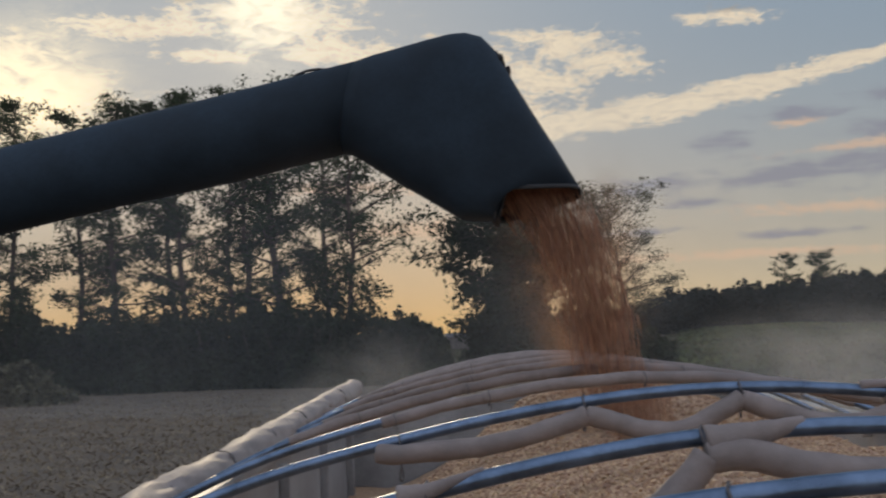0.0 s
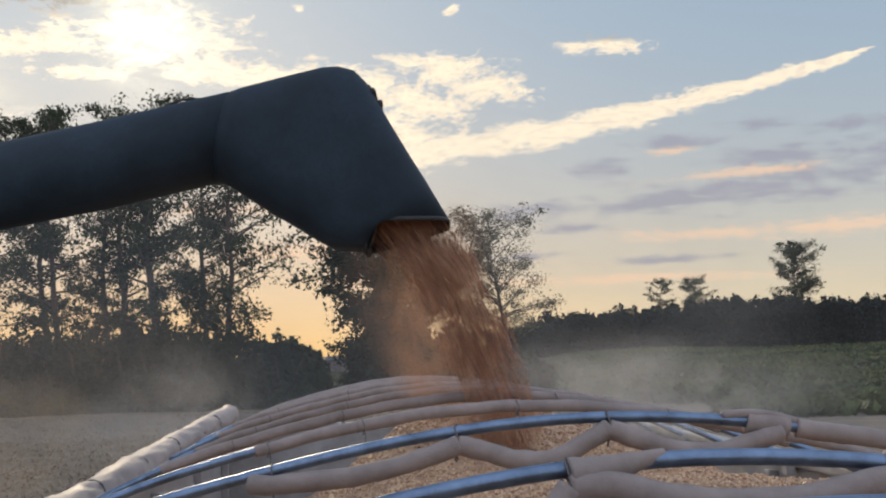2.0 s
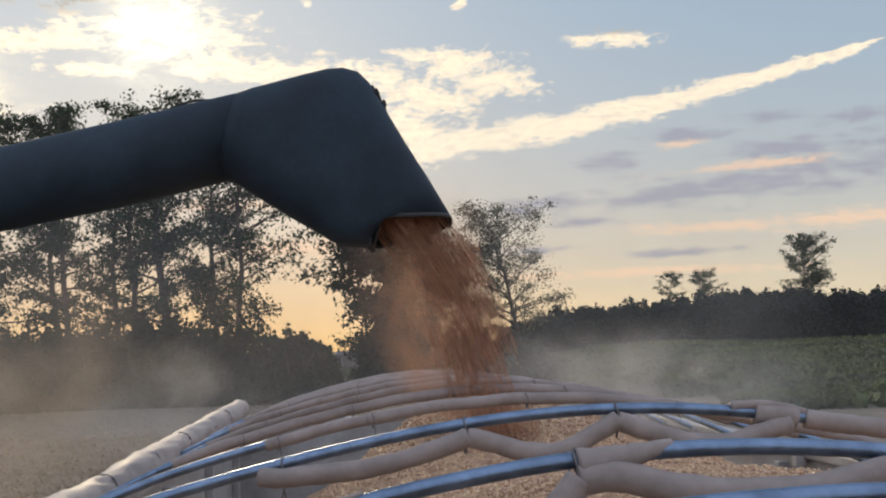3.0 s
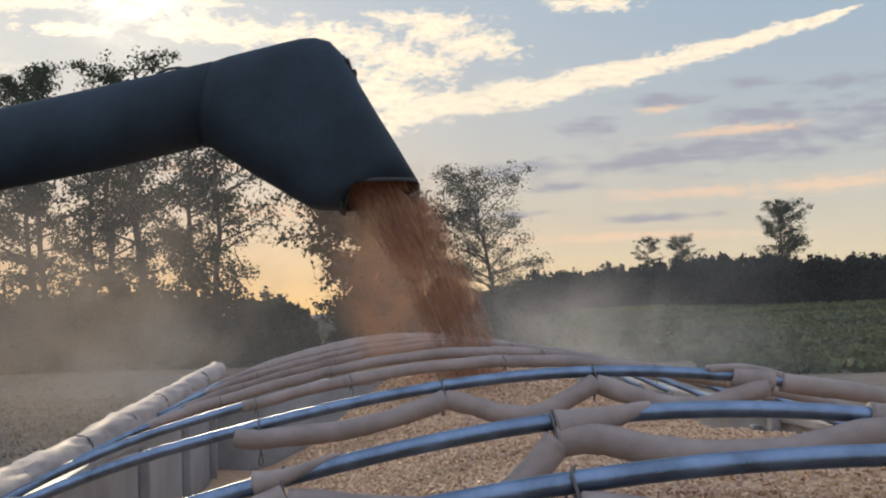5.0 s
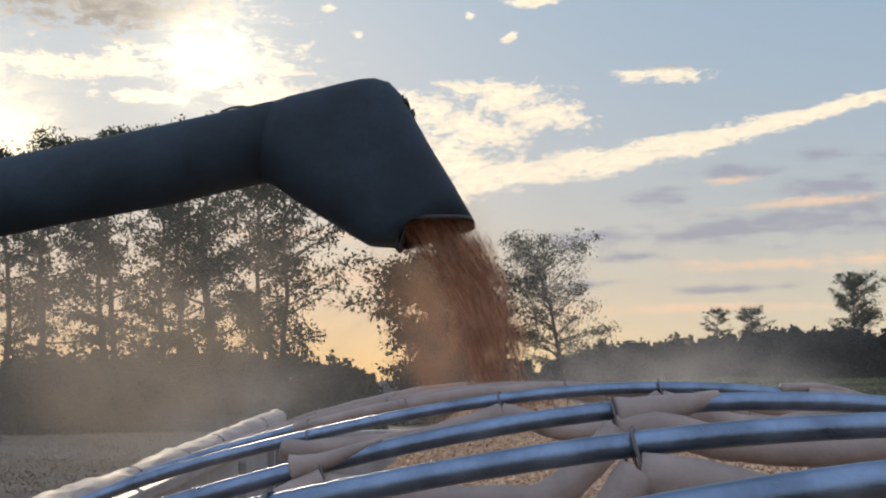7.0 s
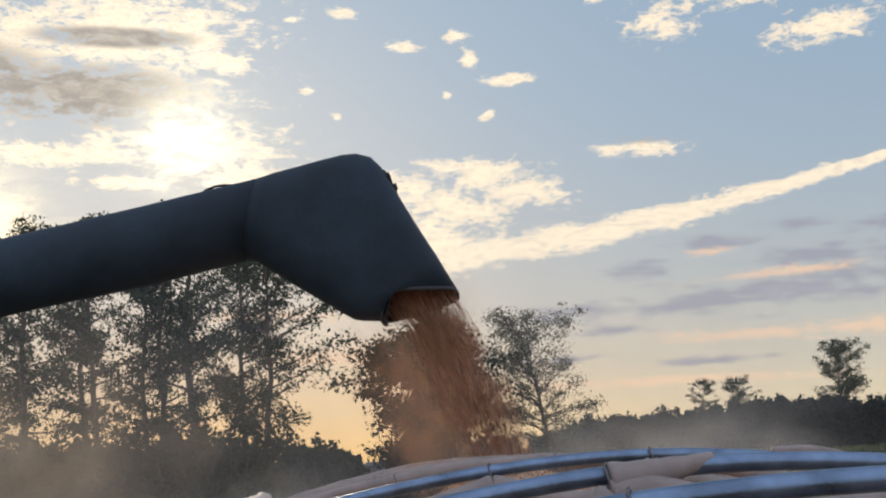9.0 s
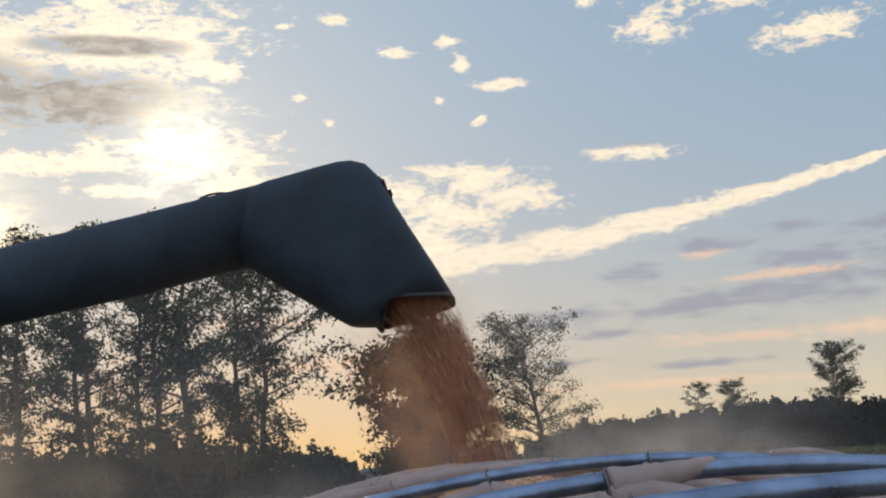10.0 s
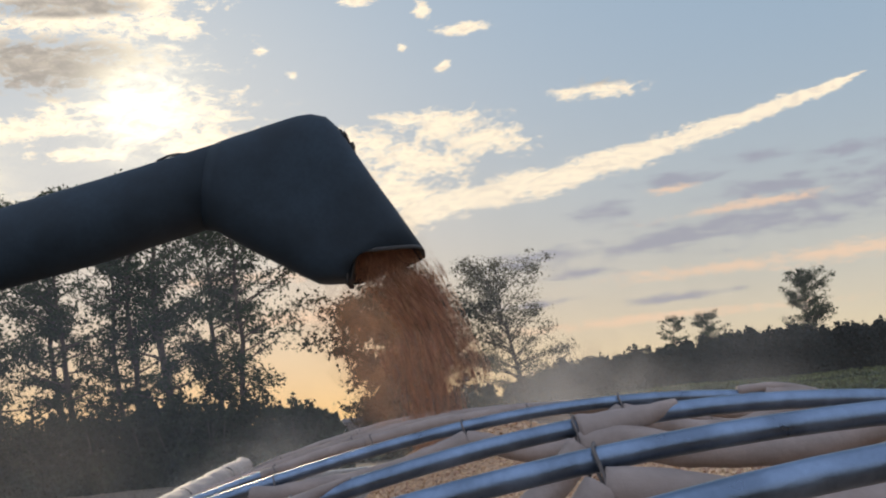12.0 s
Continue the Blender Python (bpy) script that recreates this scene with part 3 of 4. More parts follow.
def build_heap():
    rng = random.Random(5)
    nu, nv = 66, 190
    us = [-HALF + 0.03 + (2 * HALF - 0.06) * i / nu for i in range(nu + 1)]
    vs = [NEAR_END + 0.03 + (FAR_END - NEAR_END - 0.06) * j / nv for j in range(nv + 1)]
    verts = [(u, v, heap_z(u, v)) for v in vs for u in us]
    w = nu + 1
    faces = [(j * w + i, j * w + i + 1, (j + 1) * w + i + 1, (j + 1) * w + i) for j in range(nv) for i in range(nu)]
    heap = empty("corn_heap", TRAILER)
    tagged(heap, "heap of loose yellow shelled corn filling the trailer", "corn", kind="stuff")
    tagged(part("corn_bed", mesh_of("corn_bed", verts, faces, M_CORNBED, True), heap), kind="stuff")
    spots, sizes = [], []
    for k in range(52000):
        v = -2.25 + 5.2 * rng.random() ** 1.5
        u = rng.uniform(-1.15, 1.15)
        spots.append((u, v, heap_z(u, v) + rng.uniform(-0.001, 0.007)))
        sizes.append(rng.uniform(0.0075, 0.0112))
    tagged(part("loose_kernels", kernels_mesh("loose_kernels", spots, sizes, M_CORN, rng), heap), kind="stuff")


build_heap()


# ---- unloading auger ----
AUGER = [(0, 0.645, 4.724, 4.500), (1.5, 0.63, 4.722, 4.495), (3, 0.593, 4.921, 4.501), (5, 0.547, 5.175, 4.522), (6.5, 0.517, 5.338, 4.509),
         (8.5, 0.516, 5.361, 4.529), (10, 0.522, 5.442, 4.533), (11, 0.529, 5.248, 4.509), (12, 0.522, 5.248, 4.511)]


def glide(rows, step=0.5):
    """The same way with rows at even steps, rounded between the given ones."""
    k, out = np.array(rows), []
    for t in np.arange(0, 12.0 + 1e-6, step):
        w = np.exp(-(((np.arange(-20, 21) * 0.05)) / 0.5) ** 2)
        at = np.clip(t + np.arange(-20, 21) * 0.05, 0, 12)
        out.append((float(t), *[float((np.interp(at, k[:, 0], k[:, c]) * w).sum() / w.sum()) for c in (1, 2, 3)]))
    return out


AUGER = glide(AUGER)


def auger_at(t):
    k = np.array(AUGER)
    return Vector([float(np.interp(t, k[:, 0], k[:, c])) for c in (1, 2, 3)])


def section(top, low, half, power, n=72):
    """A rounded section between a point of the upper edge and one of the lower edge, in the x-z plane."""
    t, l = Vector((top[0], 0, top[1])), Vector((low[0], 0, low[1]))
    c, h = (t + l) / 2, (t - l) / 2
    out = []
    for k in range(n):
        a = 2 * math.pi * k / n
        ca, sa = math.cos(a), math.sin(a)
        out.append(tuple(c + h * math.copysign(abs(ca) ** power, ca) + Vector((0, 1, 0)) * half * math.copysign(abs(sa) ** power, sa)))
    return out


def loft(name, rings, mat, close=(True, False)):
    n = len(rings[0])
    verts = [p for r in rings for p in r]
    faces = [(i * n + k, (i + 1) * n + k, (i + 1) * n + (k + 1) % n, i * n + (k + 1) % n) for i in range(len(rings) - 1) for k in range(n)]
    if close[0]:
        faces.append(tuple(range(n)))
    if close[1]:
        faces.append(tuple(range(len(rings) * n - 1, (len(rings) - 1) * n - 1, -1)))
    return mesh_of(name, verts, faces, mat, True)


def thick(ob, depth):
    md = ob.modifiers.new("shell", "SOLIDIFY")
    md.thickness, md.offset = depth, -1.0
    return ob


def build_auger():
    aug = empty("unloading_auger", Matrix.Translation(auger_at(0)))
    tagged(aug, "dark green steel unloading auger with a bent discharge spout", "auger")
    tube = [section((-4.6, -0.70), (-4.6, -1.03), 0.165, 1.0), section((-1.497, -0.122), (-1.501, -0.444), 0.165, 1.0),
            section((-1.038, -0.035), (-1.042, -0.368), 0.166, 1.0), section((-0.56, 0.060), (-0.62, -0.280), 0.170, 1.0)]
    thick(part("tube", loft("tube", tube, M_PAINT, (True, False)), aug), 0.006)
    boot = [section((-0.559, 0.0603), (-0.619, -0.2803), 0.1702, 1.0), section((-0.50, 0.076), (-0.580, -0.289), 0.174, 0.92), section((-0.40, 0.096), (-0.50, -0.345), 0.178, 0.8), section((-0.30, 0.116), (-0.425, -0.395), 0.18, 0.68),
            section((-0.208, 0.133), (-0.312, -0.466), 0.182, 0.6), section((-0.151, 0.134), (-0.25, -0.506), 0.182, 0.56), section((-0.094, 0.116), (-0.190, -0.541), 0.182, 0.54),
            section((-0.050, 0.068), (-0.168, -0.545), 0.182, 0.52), section((-0.012, -0.002), (-0.148, -0.547), 0.181, 0.52), section((0.075, -0.16), (-0.12, -0.548), 0.178, 0.52),
            section((0.16, -0.315), (-0.09, -0.549), 0.175, 0.52), section((0.243, -0.466), (-0.058, -0.550), 0.172, 0.52)]

    def open_mouth(ring, k):
        return [(x, y, z + k * 0.078 * max(0.0, min(1.0, -y / 0.06)) * max(0.0, min(1.0, (x + 0.05) / 0.03)) * (1 - 0.85 * max(0.0, min(1.0, x / 0.24)))) for x, y, z in ring]

    boot[-1], boot[-2] = open_mouth(boot[-1], 1.0), open_mouth(boot[-2], 0.3)
    thick(part("spout", loft("spout", boot, M_PAINT, (False, False)), aug), 0.006)
    # rubber flap round the mouth
    lip = [open_mouth(section((0.238, -0.457), (-0.062, -0.537), 0.1735, 0.53), 1.0), open_mouth(section((0.245, -0.470), (-0.066, -0.554), 0.1745, 0.53), 1.0)]
    thick(part("mouth_lip", loft("mouth_lip", lip, M_RUBBER, (False, False)), aug, "black rubber mouth lip"), 0.004)
    flap = loft("flap", [section((-0.035, -0.475), (-0.058, -0.485), 0.13, 0.4), section((-0.055, -0.53), (-0.07, -0.53), 0.135, 0.4), section((-0.058, -0.565), (-0.076, -0.565), 0.13, 0.4)], M_RUBBER, (True, True))
    part("flap", flap, aug)
    # bracket at the bend
    bm = bmesh.new()
    for c, sz in (((-0.028, 0, 0.03), (0.022, 0.2, 0.02)), ((-0.012, 0.02, 0.0), (0.034, 0.09, 0.014)), ((-0.042, -0.03, 0.052), (0.014, 0.06, 0.02)), ((-0.004, 0.0, -0.014), (0.012, 0.14, 0.022)), ((0.012, 0.04, -0.062), (0.012, 0.04, 0.014))):
        bmesh.ops.create_cube(bm, size=1, matrix=Matrix.Translation(c) @ Euler((0, radians(-25), 0)).to_matrix().to_4x4() @ Matrix.Diagonal((*sz, 1)))
    bmesh.ops.bevel(bm, geom=bm.edges[:], offset=0.003, segments=1, affect="EDGES")
    me = bpy.data.meshes.new("bracket")
    bm.to_mesh(me)
    bm.free()
    me.materials.append(M_RUBBER)
    part("bracket", me, aug, "dark lamp bracket")
    loop = [(-0.81, 0, 0.0), (-0.79, 0, 0.022), (-0.75, 0, 0.036), (-0.71, 0, 0.040), (-0.66, 0, 0.035)]
    part("lifting_loop", mesh_of("lifting_loop", *tube_data(loop, 0.006, 6), M_RUBBER, True), aug)
    return aug


auger = build_auger()


# ---- falling corn ----
def puff_mesh(name, seed, sheets, mat):
    """Soft wavy sheets of hanging dust and haze (middle, width, height), thick at their middle and thinning out to
    nothing at their edge.
    """
    rng = np.random.default_rng(seed)
    sides, rings = 32, (0.12, 0.25, 0.38, 0.5, 0.62, 0.74, 0.86, 1.0)
    verts, faces, dense = [], [], []
    for (cx, cy, cz), wide, tall in sheets:
        o, ph = len(verts), rng.uniform(0, 6.28, 6)
        verts.append((cx, cy, cz))
        dense.append(1.0)
        for f in rings:
            for q in range(sides):
                a = 2 * math.pi * q / sides
                w = f * (1 + 0.16 * math.sin(2 * a + ph[0]) + 0.12 * math.sin(3 * a + ph[1]))
                x, z = w * math.cos(a) * wide / 2, w * math.sin(a) * tall / 2
                verts.append((cx + x, cy + 0.12 * min(wide, tall) * (math.sin(5 * w * math.cos(a) + ph[2]) + math.sin(4 * w * math.sin(a) + ph[3])), cz + z))
                dense.append((1 - f * f) ** 1.7)
        faces += [(o, o + 1 + q, o + 1 + (q + 1) % sides) for q in range(sides)]
        for j in range(len(rings) - 1):
            i = o + 1 + j * sides
            faces += [(i + q, i + sides + q, i + sides + (q + 1) % sides, i + (q + 1) % sides) for q in range(sides)]
    me = mesh_of(name, verts, faces, mat, True)
    me.attributes.new("dense", "FLOAT", "POINT").data.foreach_set("value", dense)
    return me


CLUMP_STEP = 2


def clump_mesh(seed, n=2400):
    rng = random.Random(seed)
    spots, sizes = [], []
    for k in range(n):
        r = 1.2 * rng.random() ** 0.62
        a = rng.uniform(0, 6.283)
        spots.append((0.105 * r * math.cos(a), 0.105 * r * math.sin(a), rng.uniform(-0.24, 0.24) + rng.gauss(0, 0.02)))
        sizes.append(rng.uniform(0.009, 0.0135))
    verts, faces = [], []
    for c, s in zip(spots, sizes):
        q, o = Euler((rng.uniform(0, 6.28), rng.uniform(0, 6.28), 0)).to_matrix(), len(verts)
        verts += [tuple(q @ Vector(p) * s + Vector(c)) for p in ((0.55, 0, -0.3), (-0.3, 0.45, -0.25), (-0.3, -0.42, -0.25), (0.0, 0, 0.6))]
        faces += [tuple(o + i for i in f) for f in ((0, 1, 3), (1, 2, 3), (2, 0, 3), (2, 1, 0))]
    return mesh_of("corn_clump", verts, faces, M_STREAM)


def build_stream():
    """Clumps of corn wait in the auger, leave the spout one after another and end under the heap."""
    rng = random.Random(11)
    meshes = [clump_mesh(20 + k) for k in range(5)]
    made = []
    frames_total = round(12.0 * FPS)
    k = -14
    while k < frames_total + 2:
        ob = new("corn_clump", meshes[rng.randrange(5)])
        tagged(ob, "falling clump of orange-yellow shelled corn kernels", "corn", group="corn stream", kind="stuff")
        made.append((ob, k / FPS, rng.uniform(0, 360), rng.uniform(-1, 1), rng.uniform(-1, 1)))
        k += CLUMP_STEP
    return made


clumps = build_stream()
FALL = [(-4, -1.25, -0.242), (-2, -0.70, -0.138), (0, -0.22, -0.17), (2, -0.02, -0.33), (4, 0.135, -0.53), (6, 0.25, -0.77), (8, 0.345, -1.05), (10, 0.43, -1.38), (12, 0.49, -1.70)]


def clump_rows(t0, spin, dx, dy):
    rows, first = [], t0 - 4 / FPS
    hold = first - 2 / FPS
    for t in sorted({0.0, *(r[0] for r in AUGER), hold, first}):
        if 0 <= t <= min(first, 12.0) and (t in (0.0, hold, first) or t < hold - 0.1):
            p = auger_at(t) + Vector((-1.25, 0, -0.240))
            rows.append((t, Matrix.Translation(p) @ pose(0, 0, 0, 0, 79, 0)))
    for f, x, z in FALL[1:]:
        t = t0 + f / FPS
        if 0 <= t <= 12:
            a = auger_at(t0)
            turn = {-2: 79, 0: 100, 2: 150, 4: 152, 6: 160, 8: 164, 10: 168, 12: 170}[f]
            w = max(0.0, min(1.0, (-0.3 - z) / 0.8)) * (1.0 if t0 < 7.5 else 1.5 if t0 < 10.5 else 2.3)
            rows.append((t, Matrix.Translation(a + Vector((x + (dx * 0.05 - (0.0 if t0 < 9 else 0.035)) * w, dy * 0.07 * w, z))) @ pose(0, 0, 0, 0, turn, 0) @ pose(0, 0, 0, 0, 0, spin)))
    if rows and rows[0][0] > 0.0:
        rows.insert(0, (0.0, rows[0][1]))
    if not rows:
        a = auger_at(0) + Vector((0.49, 0, -1.70))
        rows = [(0.0, Matrix.Translation(a))]
    if rows[-1][0] < 11.9:
        rows.append((rows[-1][0] + 2 / FPS, rows[-1][1]))
    if rows[-1][0] < 12.0:
        rows.append((12.0, rows[-1][1]))
    return rows


# ---- dust, painted haze ----
DUSTS = []


def build_dust_and_haze():
    over, field = "drifting cloud of pale grain dust over the trailer", "broad veil of sunlit field dust before the hedge"
    # label, material, sheets, way
    for seed, (label, mat, sheets, path) in enumerate((
            (over, M_DUST, [((0, 0, 0), 1.25, 0.75), ((0.2, 0.3, -0.05), 1.7, 0.6)], [(0, 2.1, 6.1, 3.34), (1, 1.70, 6.1, 3.36), (3, 1.65, 6.2, 3.38), (5, 1.52, 6.2, 3.48), (6.5, 1.70, 6.2, 3.40), (9, 1.85, 6.3, 3.38), (12, 1.35, 6.2, 3.46)]),
            (over, M_DUST, [((0, 0, 0), 2.6, 0.8)], [(0, 2.7, 8.4, 3.30), (4, 1.9, 8.6, 3.32), (8, 1.9, 8.8, 3.34), (12, 1.9, 8.6, 3.34)]),
            (field, M_DUST_FIELD, [((0, 0, 0), 5.6, 3.6), ((-0.8, 0.8, -0.2), 5.0, 2.6)], [(0, -7.4, 12.0, 2.6), (1.5, -4.8, 12.0, 2.9), (3, -3.0, 12.0, 3.3), (5, -2.1, 12.1, 3.8), (6.5, -1.8, 12.2, 4.0), (8.5, -2.8, 12.5, 3.7), (10, -4.2, 12.5, 3.3), (12, -5.4, 12.5, 3.0)]),
            (over, M_DUST, [((0, 0, 0), 1.7, 0.8)], [(0, -0.5, 8.6, 3.16), (1, -0.75, 8.4, 3.24), (3, -1.0, 8.4, 3.24), (6, -0.9, 8.4, 3.28), (9, -0.5, 8.6, 3.0), (12, -0.45, 8.5, 3.08)]),
            (over, M_DUST_WARM, [((0, 0, 0), 0.5, 1.1), ((-0.06, 0.3, 0.05), 0.62, 1.0)], [(0, 0.92, 4.85, 3.62), (5, 0.70, 5.25, 3.64), (8, 0.66, 5.35, 3.62), (10.5, 0.68, 5.35, 3.66), (12, 0.60, 5.3, 3.72)]))):
        ob = new("dust_cloud", puff_mesh("dust_cloud", seed + 1, sheets, mat))
        tagged(ob, label, "dust", kind="stuff")
        DUSTS.append((ob, path))
    # one still sheet added to lift the dark distance, as hazy air would
    ob = new("haze_sheet", puff_mesh("haze_sheet", 9, [((0, 0, 0), 150, 34)], M_HAZE))
    ob.location = (4, 60, 2)
    tagged(ob, "thin pale sheet with distance haze painted over the far fields", "dust", kind="stuff")


build_dust_and_haze()


# ---- trees ----
def limb_points(base, direction, length, bend, rng, n=5):
    pts, d, p = [Vector(base)], Vector(direction).normalized(), Vector(base)
    for k in range(n):
        d = (d + Vector((rng.uniform(-0.12, 0.12), rng.uniform(-0.12, 0.12), bend)) * (1 / n) * 2).normalized()
        p = p + d * (length / n)
        pts.append(p)
    return pts


def tree(name, label, where, height, trunk_r, crown_from, reach, n_limbs, mat, seed, clump=(0.55, 50), leaf=(0.14, 0.30), lean=0.0, rise=0.15, bend=0.05, category="tree", forks=1, top_full=0.55):
    rng, nrng = random.Random(seed), np.random.default_rng(seed)
    base = (where[0], where[1], ground_z(*where) - 0.1)
    ob = empty(name, Matrix.Translation(base))
    tagged(ob, label, category, group="trees along the field")
    spine, x, y = [], 0.0, 0.0
    for k in range(11):
        f = k / 10
        spine.append(Vector((x + lean * f * height, y, f * height)))
        x += rng.uniform(-0.012, 0.012) * height
        y += rng.uniform(-0.012, 0.012) * height
    chunks = [tube_data(spine, [trunk_r * (1.25 if k == 0 else 1.0) * (1 - 0.8 * (k / 10)) for k in range(11)], 9)]
    pts, twigs = [], []
    for j in range(n_limbs):
        f = crown_from + (0.98 - crown_from) * (j + rng.random()) / n_limbs
        i = min(9, int(f * 10))
        p = spine[i].lerp(spine[i + 1], f * 10 - i)
        g = (f - crown_from) / (1 - crown_from)
        size = reach * (0.55 + 0.75 * math.sin(math.pi * min(1, g * 0.8 + 0.12))) * rng.uniform(0.5, 1.15) * (1 if g < 0.8 else top_full + 0.3)
        a = rng.uniform(0, 6.283)
        d = (math.cos(a), math.sin(a), rise + 0.5 * g + rng.uniform(-0.2, 0.25))
        lp = limb_points(p, d, size, bend, rng)
        chunks.append(tube_data(lp, [trunk_r * 0.32 * (1 - 0.8 * q / 5) * (1.1 - 0.5 * g) for q in range(6)], 5))
        for q in range(2, 6):
            if rng.random() < 0.88:
                pts.append((lp[q], 1.0 if q > 3 else 0.7))
            if rng.random() < 0.7:
                side = limb_points(lp[q], (rng.uniform(-1, 1), rng.uniform(-1, 1), rng.uniform(-0.2, 0.6)), size * 0.32, 0.0, rng, 3)
                chunks.append(tube_data(side, [trunk_r * 0.10 * (1 - 0.25 * w) for w in range(4)], 4))
                pts.append((side[-1], 0.9))
    part("trunk", mesh_of("trunk", *join(*chunks), M_BARK, True), ob)
    cs, ss = [], []
    for c, k in pts:
        n = max(4, int(clump[1] * k * rng.uniform(0.5, 1.4)))
        r = clump[0] * rng.uniform(0.6, 1.3)
        o = nrng.normal(size=(n, 3)) * (r, r, r * 0.55) * 0.62
        cs.append(np.array(c) + o)
        ss.append(nrng.uniform(leaf[0], leaf[1], n))
    part("crown", leaves_mesh("crown", np.concatenate(cs), np.concatenate(ss), mat, nrng), ob)
    return ob


def bush(name, label, where, size, n, mat, seed, leaf=(0.12, 0.28), category="bush", group="hedge along the field"):
    """A leafy mound: stems and a dense uneven shell of leaves."""
    rng, nrng = random.Random(seed), np.random.default_rng(seed)
    z0 = ground_z(*where) - 0.05
    ob = empty(name, Matrix.Translation((where[0], where[1], z0)))
    tagged(ob, label, category, group=group)
    for k in range(4):
        a = rng.uniform(0, 6.28)
        part("stem", mesh_of("stem", *tube_data(limb_points((0.3 * math.cos(a), 0.3 * math.sin(a), 0), (0.5 * math.cos(a), 0.5 * math.sin(a), 1), size[2] * 0.8, 0.0, rng), [0.09 * (1 - 0.16 * q) for q in range(6)], 5), M_BARK, True), ob)
    d = nrng.normal(size=(n, 3))
    d[:, 2] = np.abs(d[:, 2])
    d /= np.linalg.norm(d, axis=1)[:, None]
    lump = np.array([1 + 0.28 * noise.noise(Vector(v) * 2.2 + Vector((seed, 0, 0))) + 0.18 * noise.noise(Vector(v) * 6 + Vector((0, seed, 0))) for v in d])
    shell = nrng.uniform(0.45, 1.0, n) ** 0.5
    p = d * (lump * shell)[:, None] * size
    p[:, 2] = np.maximum(p[:, 2], 0.05)
    low = nrng.random(n) < 0.25
    p[low, 2] *= 0.4
    part("foliage", leaves_mesh("foliage", p, nrng.uniform(leaf[0], leaf[1], n), mat, nrng, 0.7), ob)
    return ob


def build_trees():
    rng = random.Random(2)
    pine = "tall dark pine with a broad ragged crown behind the hedge"
    for k, (x, y, h, reach) in enumerate(((-45, 97, 20, 3.4), (-40.5, 94, 22, 3.8), (-36, 96, 21, 3.4), (-32, 93, 21.5, 3.6), (-28.6, 96, 22, 3.4), (-26.4, 93, 21.8, 3.4), (-22.6, 94, 21.9, 3.6), (-19.5, 92, 21.6, 3.8), (-14.9, 93, 19.5, 4.2), (-24.5, 99, 20, 3.4), (-17.2, 98, 19.5, 3.2))):
        tree("pine_tree", pine, (x, y), h, 0.30 if k not in (7,) else 0.40, 0.27, reach, 32, M_NEEDLE, 40 + k, (0.74, 47), (0.17, 0.38))
    x = -60.0
    k = 0
    while x < -10.8:
        w = rng.uniform(2.2, 3.4)
        h = rng.uniform(5.2, 6.3) if x < -12 else 4.4
        bush("hedge_bush", "dense dark green hedge bush in shadow", (x, 90 + rng.uniform(-1.5, 1.5)), (w, 2.4, h), 7600, M_LEAF, 70 + k, (0.26, 0.52))
        x += w * 0.95
        k += 1
    for x, y, w, h in ((-10.5, 90, 2.2, 5.2), (-9.1, 90.6, 1.7, 4.2), (-8.2, 91.2, 1.2, 3.4)):
        bush("hedge_bush", "rounded dark green bush at the hedge's low end", (x, y), (w, 2.0, h), 5200, M_LEAF, 300 + int(h * 10), (0.24, 0.48))
    bush("hedge_bush", "low dark rounded hedge bush far down the lane", (-27.5, 235), (5.5, 4.0, 6.4), 4000, M_LEAF, 201, (0.5, 1.0), group="bushes down the lane")
    bush("hedge_bush", "low dark rounded hedge bush far down the lane", (-23.4, 238), (3.0, 3.0, 4.3), 3000, M_LEAF, 206, (0.4, 0.9), group="bushes down the lane")
    bush("grass_mound", "pale dry bushy mound at the field's edge", (-33.5, 76), (4.2, 3.0, 2.6), 6500, M_DRY, 202, (0.25, 0.55), group="dry growth")
    tree("broadleaf_tree", "dense dark broadleaf tree beside the farm lane", (-4.4, 104), 12.6, 0.42, 0.12, 5.2, 46, M_LEAF, 91, (1.15, 110), (0.26, 0.55), rise=0.25)
    bush("shrub", "dark shrub under the broadleaf tree", (-2.6, 103), (4.7, 3.0, 6.2), 7000, M_LEAF, 203, (0.35, 0.75), group="shrubs by the lane")
    bush("shrub", "dark shrub under the broadleaf tree", (1.6, 104), (3.4, 2.6, 5.2), 4200, M_LEAF, 204, (0.35, 0.75), group="shrubs by the lane")
    bush("shrub", "dark shrub under the thin tree", (6.5, 105), (3.4, 2.6, 3.6), 3200, M_LEAF, 205, (0.35, 0.75), group="shrubs by the lane")
    tree("thin_tree", "thinly leaved pale tree with open forked branches", (7.0, 105), 13.6, 0.24, 0.30, 5.4, 44, M_DRY, 92, (0.7, 60), (0.13, 0.27), lean=-0.22, rise=0.35, bend=-0.08)
    lone = "lone pine standing above the far woods"
    tree("pine_tree", lone, (77.6, 280), 21.6, 0.34, 0.42, 5.2, 60, M_NEEDLE, 97, (0.75, 26), (0.28, 0.55), rise=0.3)
    tree("pine_tree", "thin slanting pine standing above the far woods", (48, 280), 15.6, 0.2, 0.55, 2.6, 20, M_NEEDLE, 94, (0.5, 20), (0.25, 0.45), lean=0.05)
    tree("pine_tree", "small ragged pine standing above the far woods", (56.6, 281), 15.2, 0.2, 0.6, 3.0, 20, M_NEEDLE, 95, (0.7, 28), (0.25, 0.5), lean=-0.03)


build_trees()


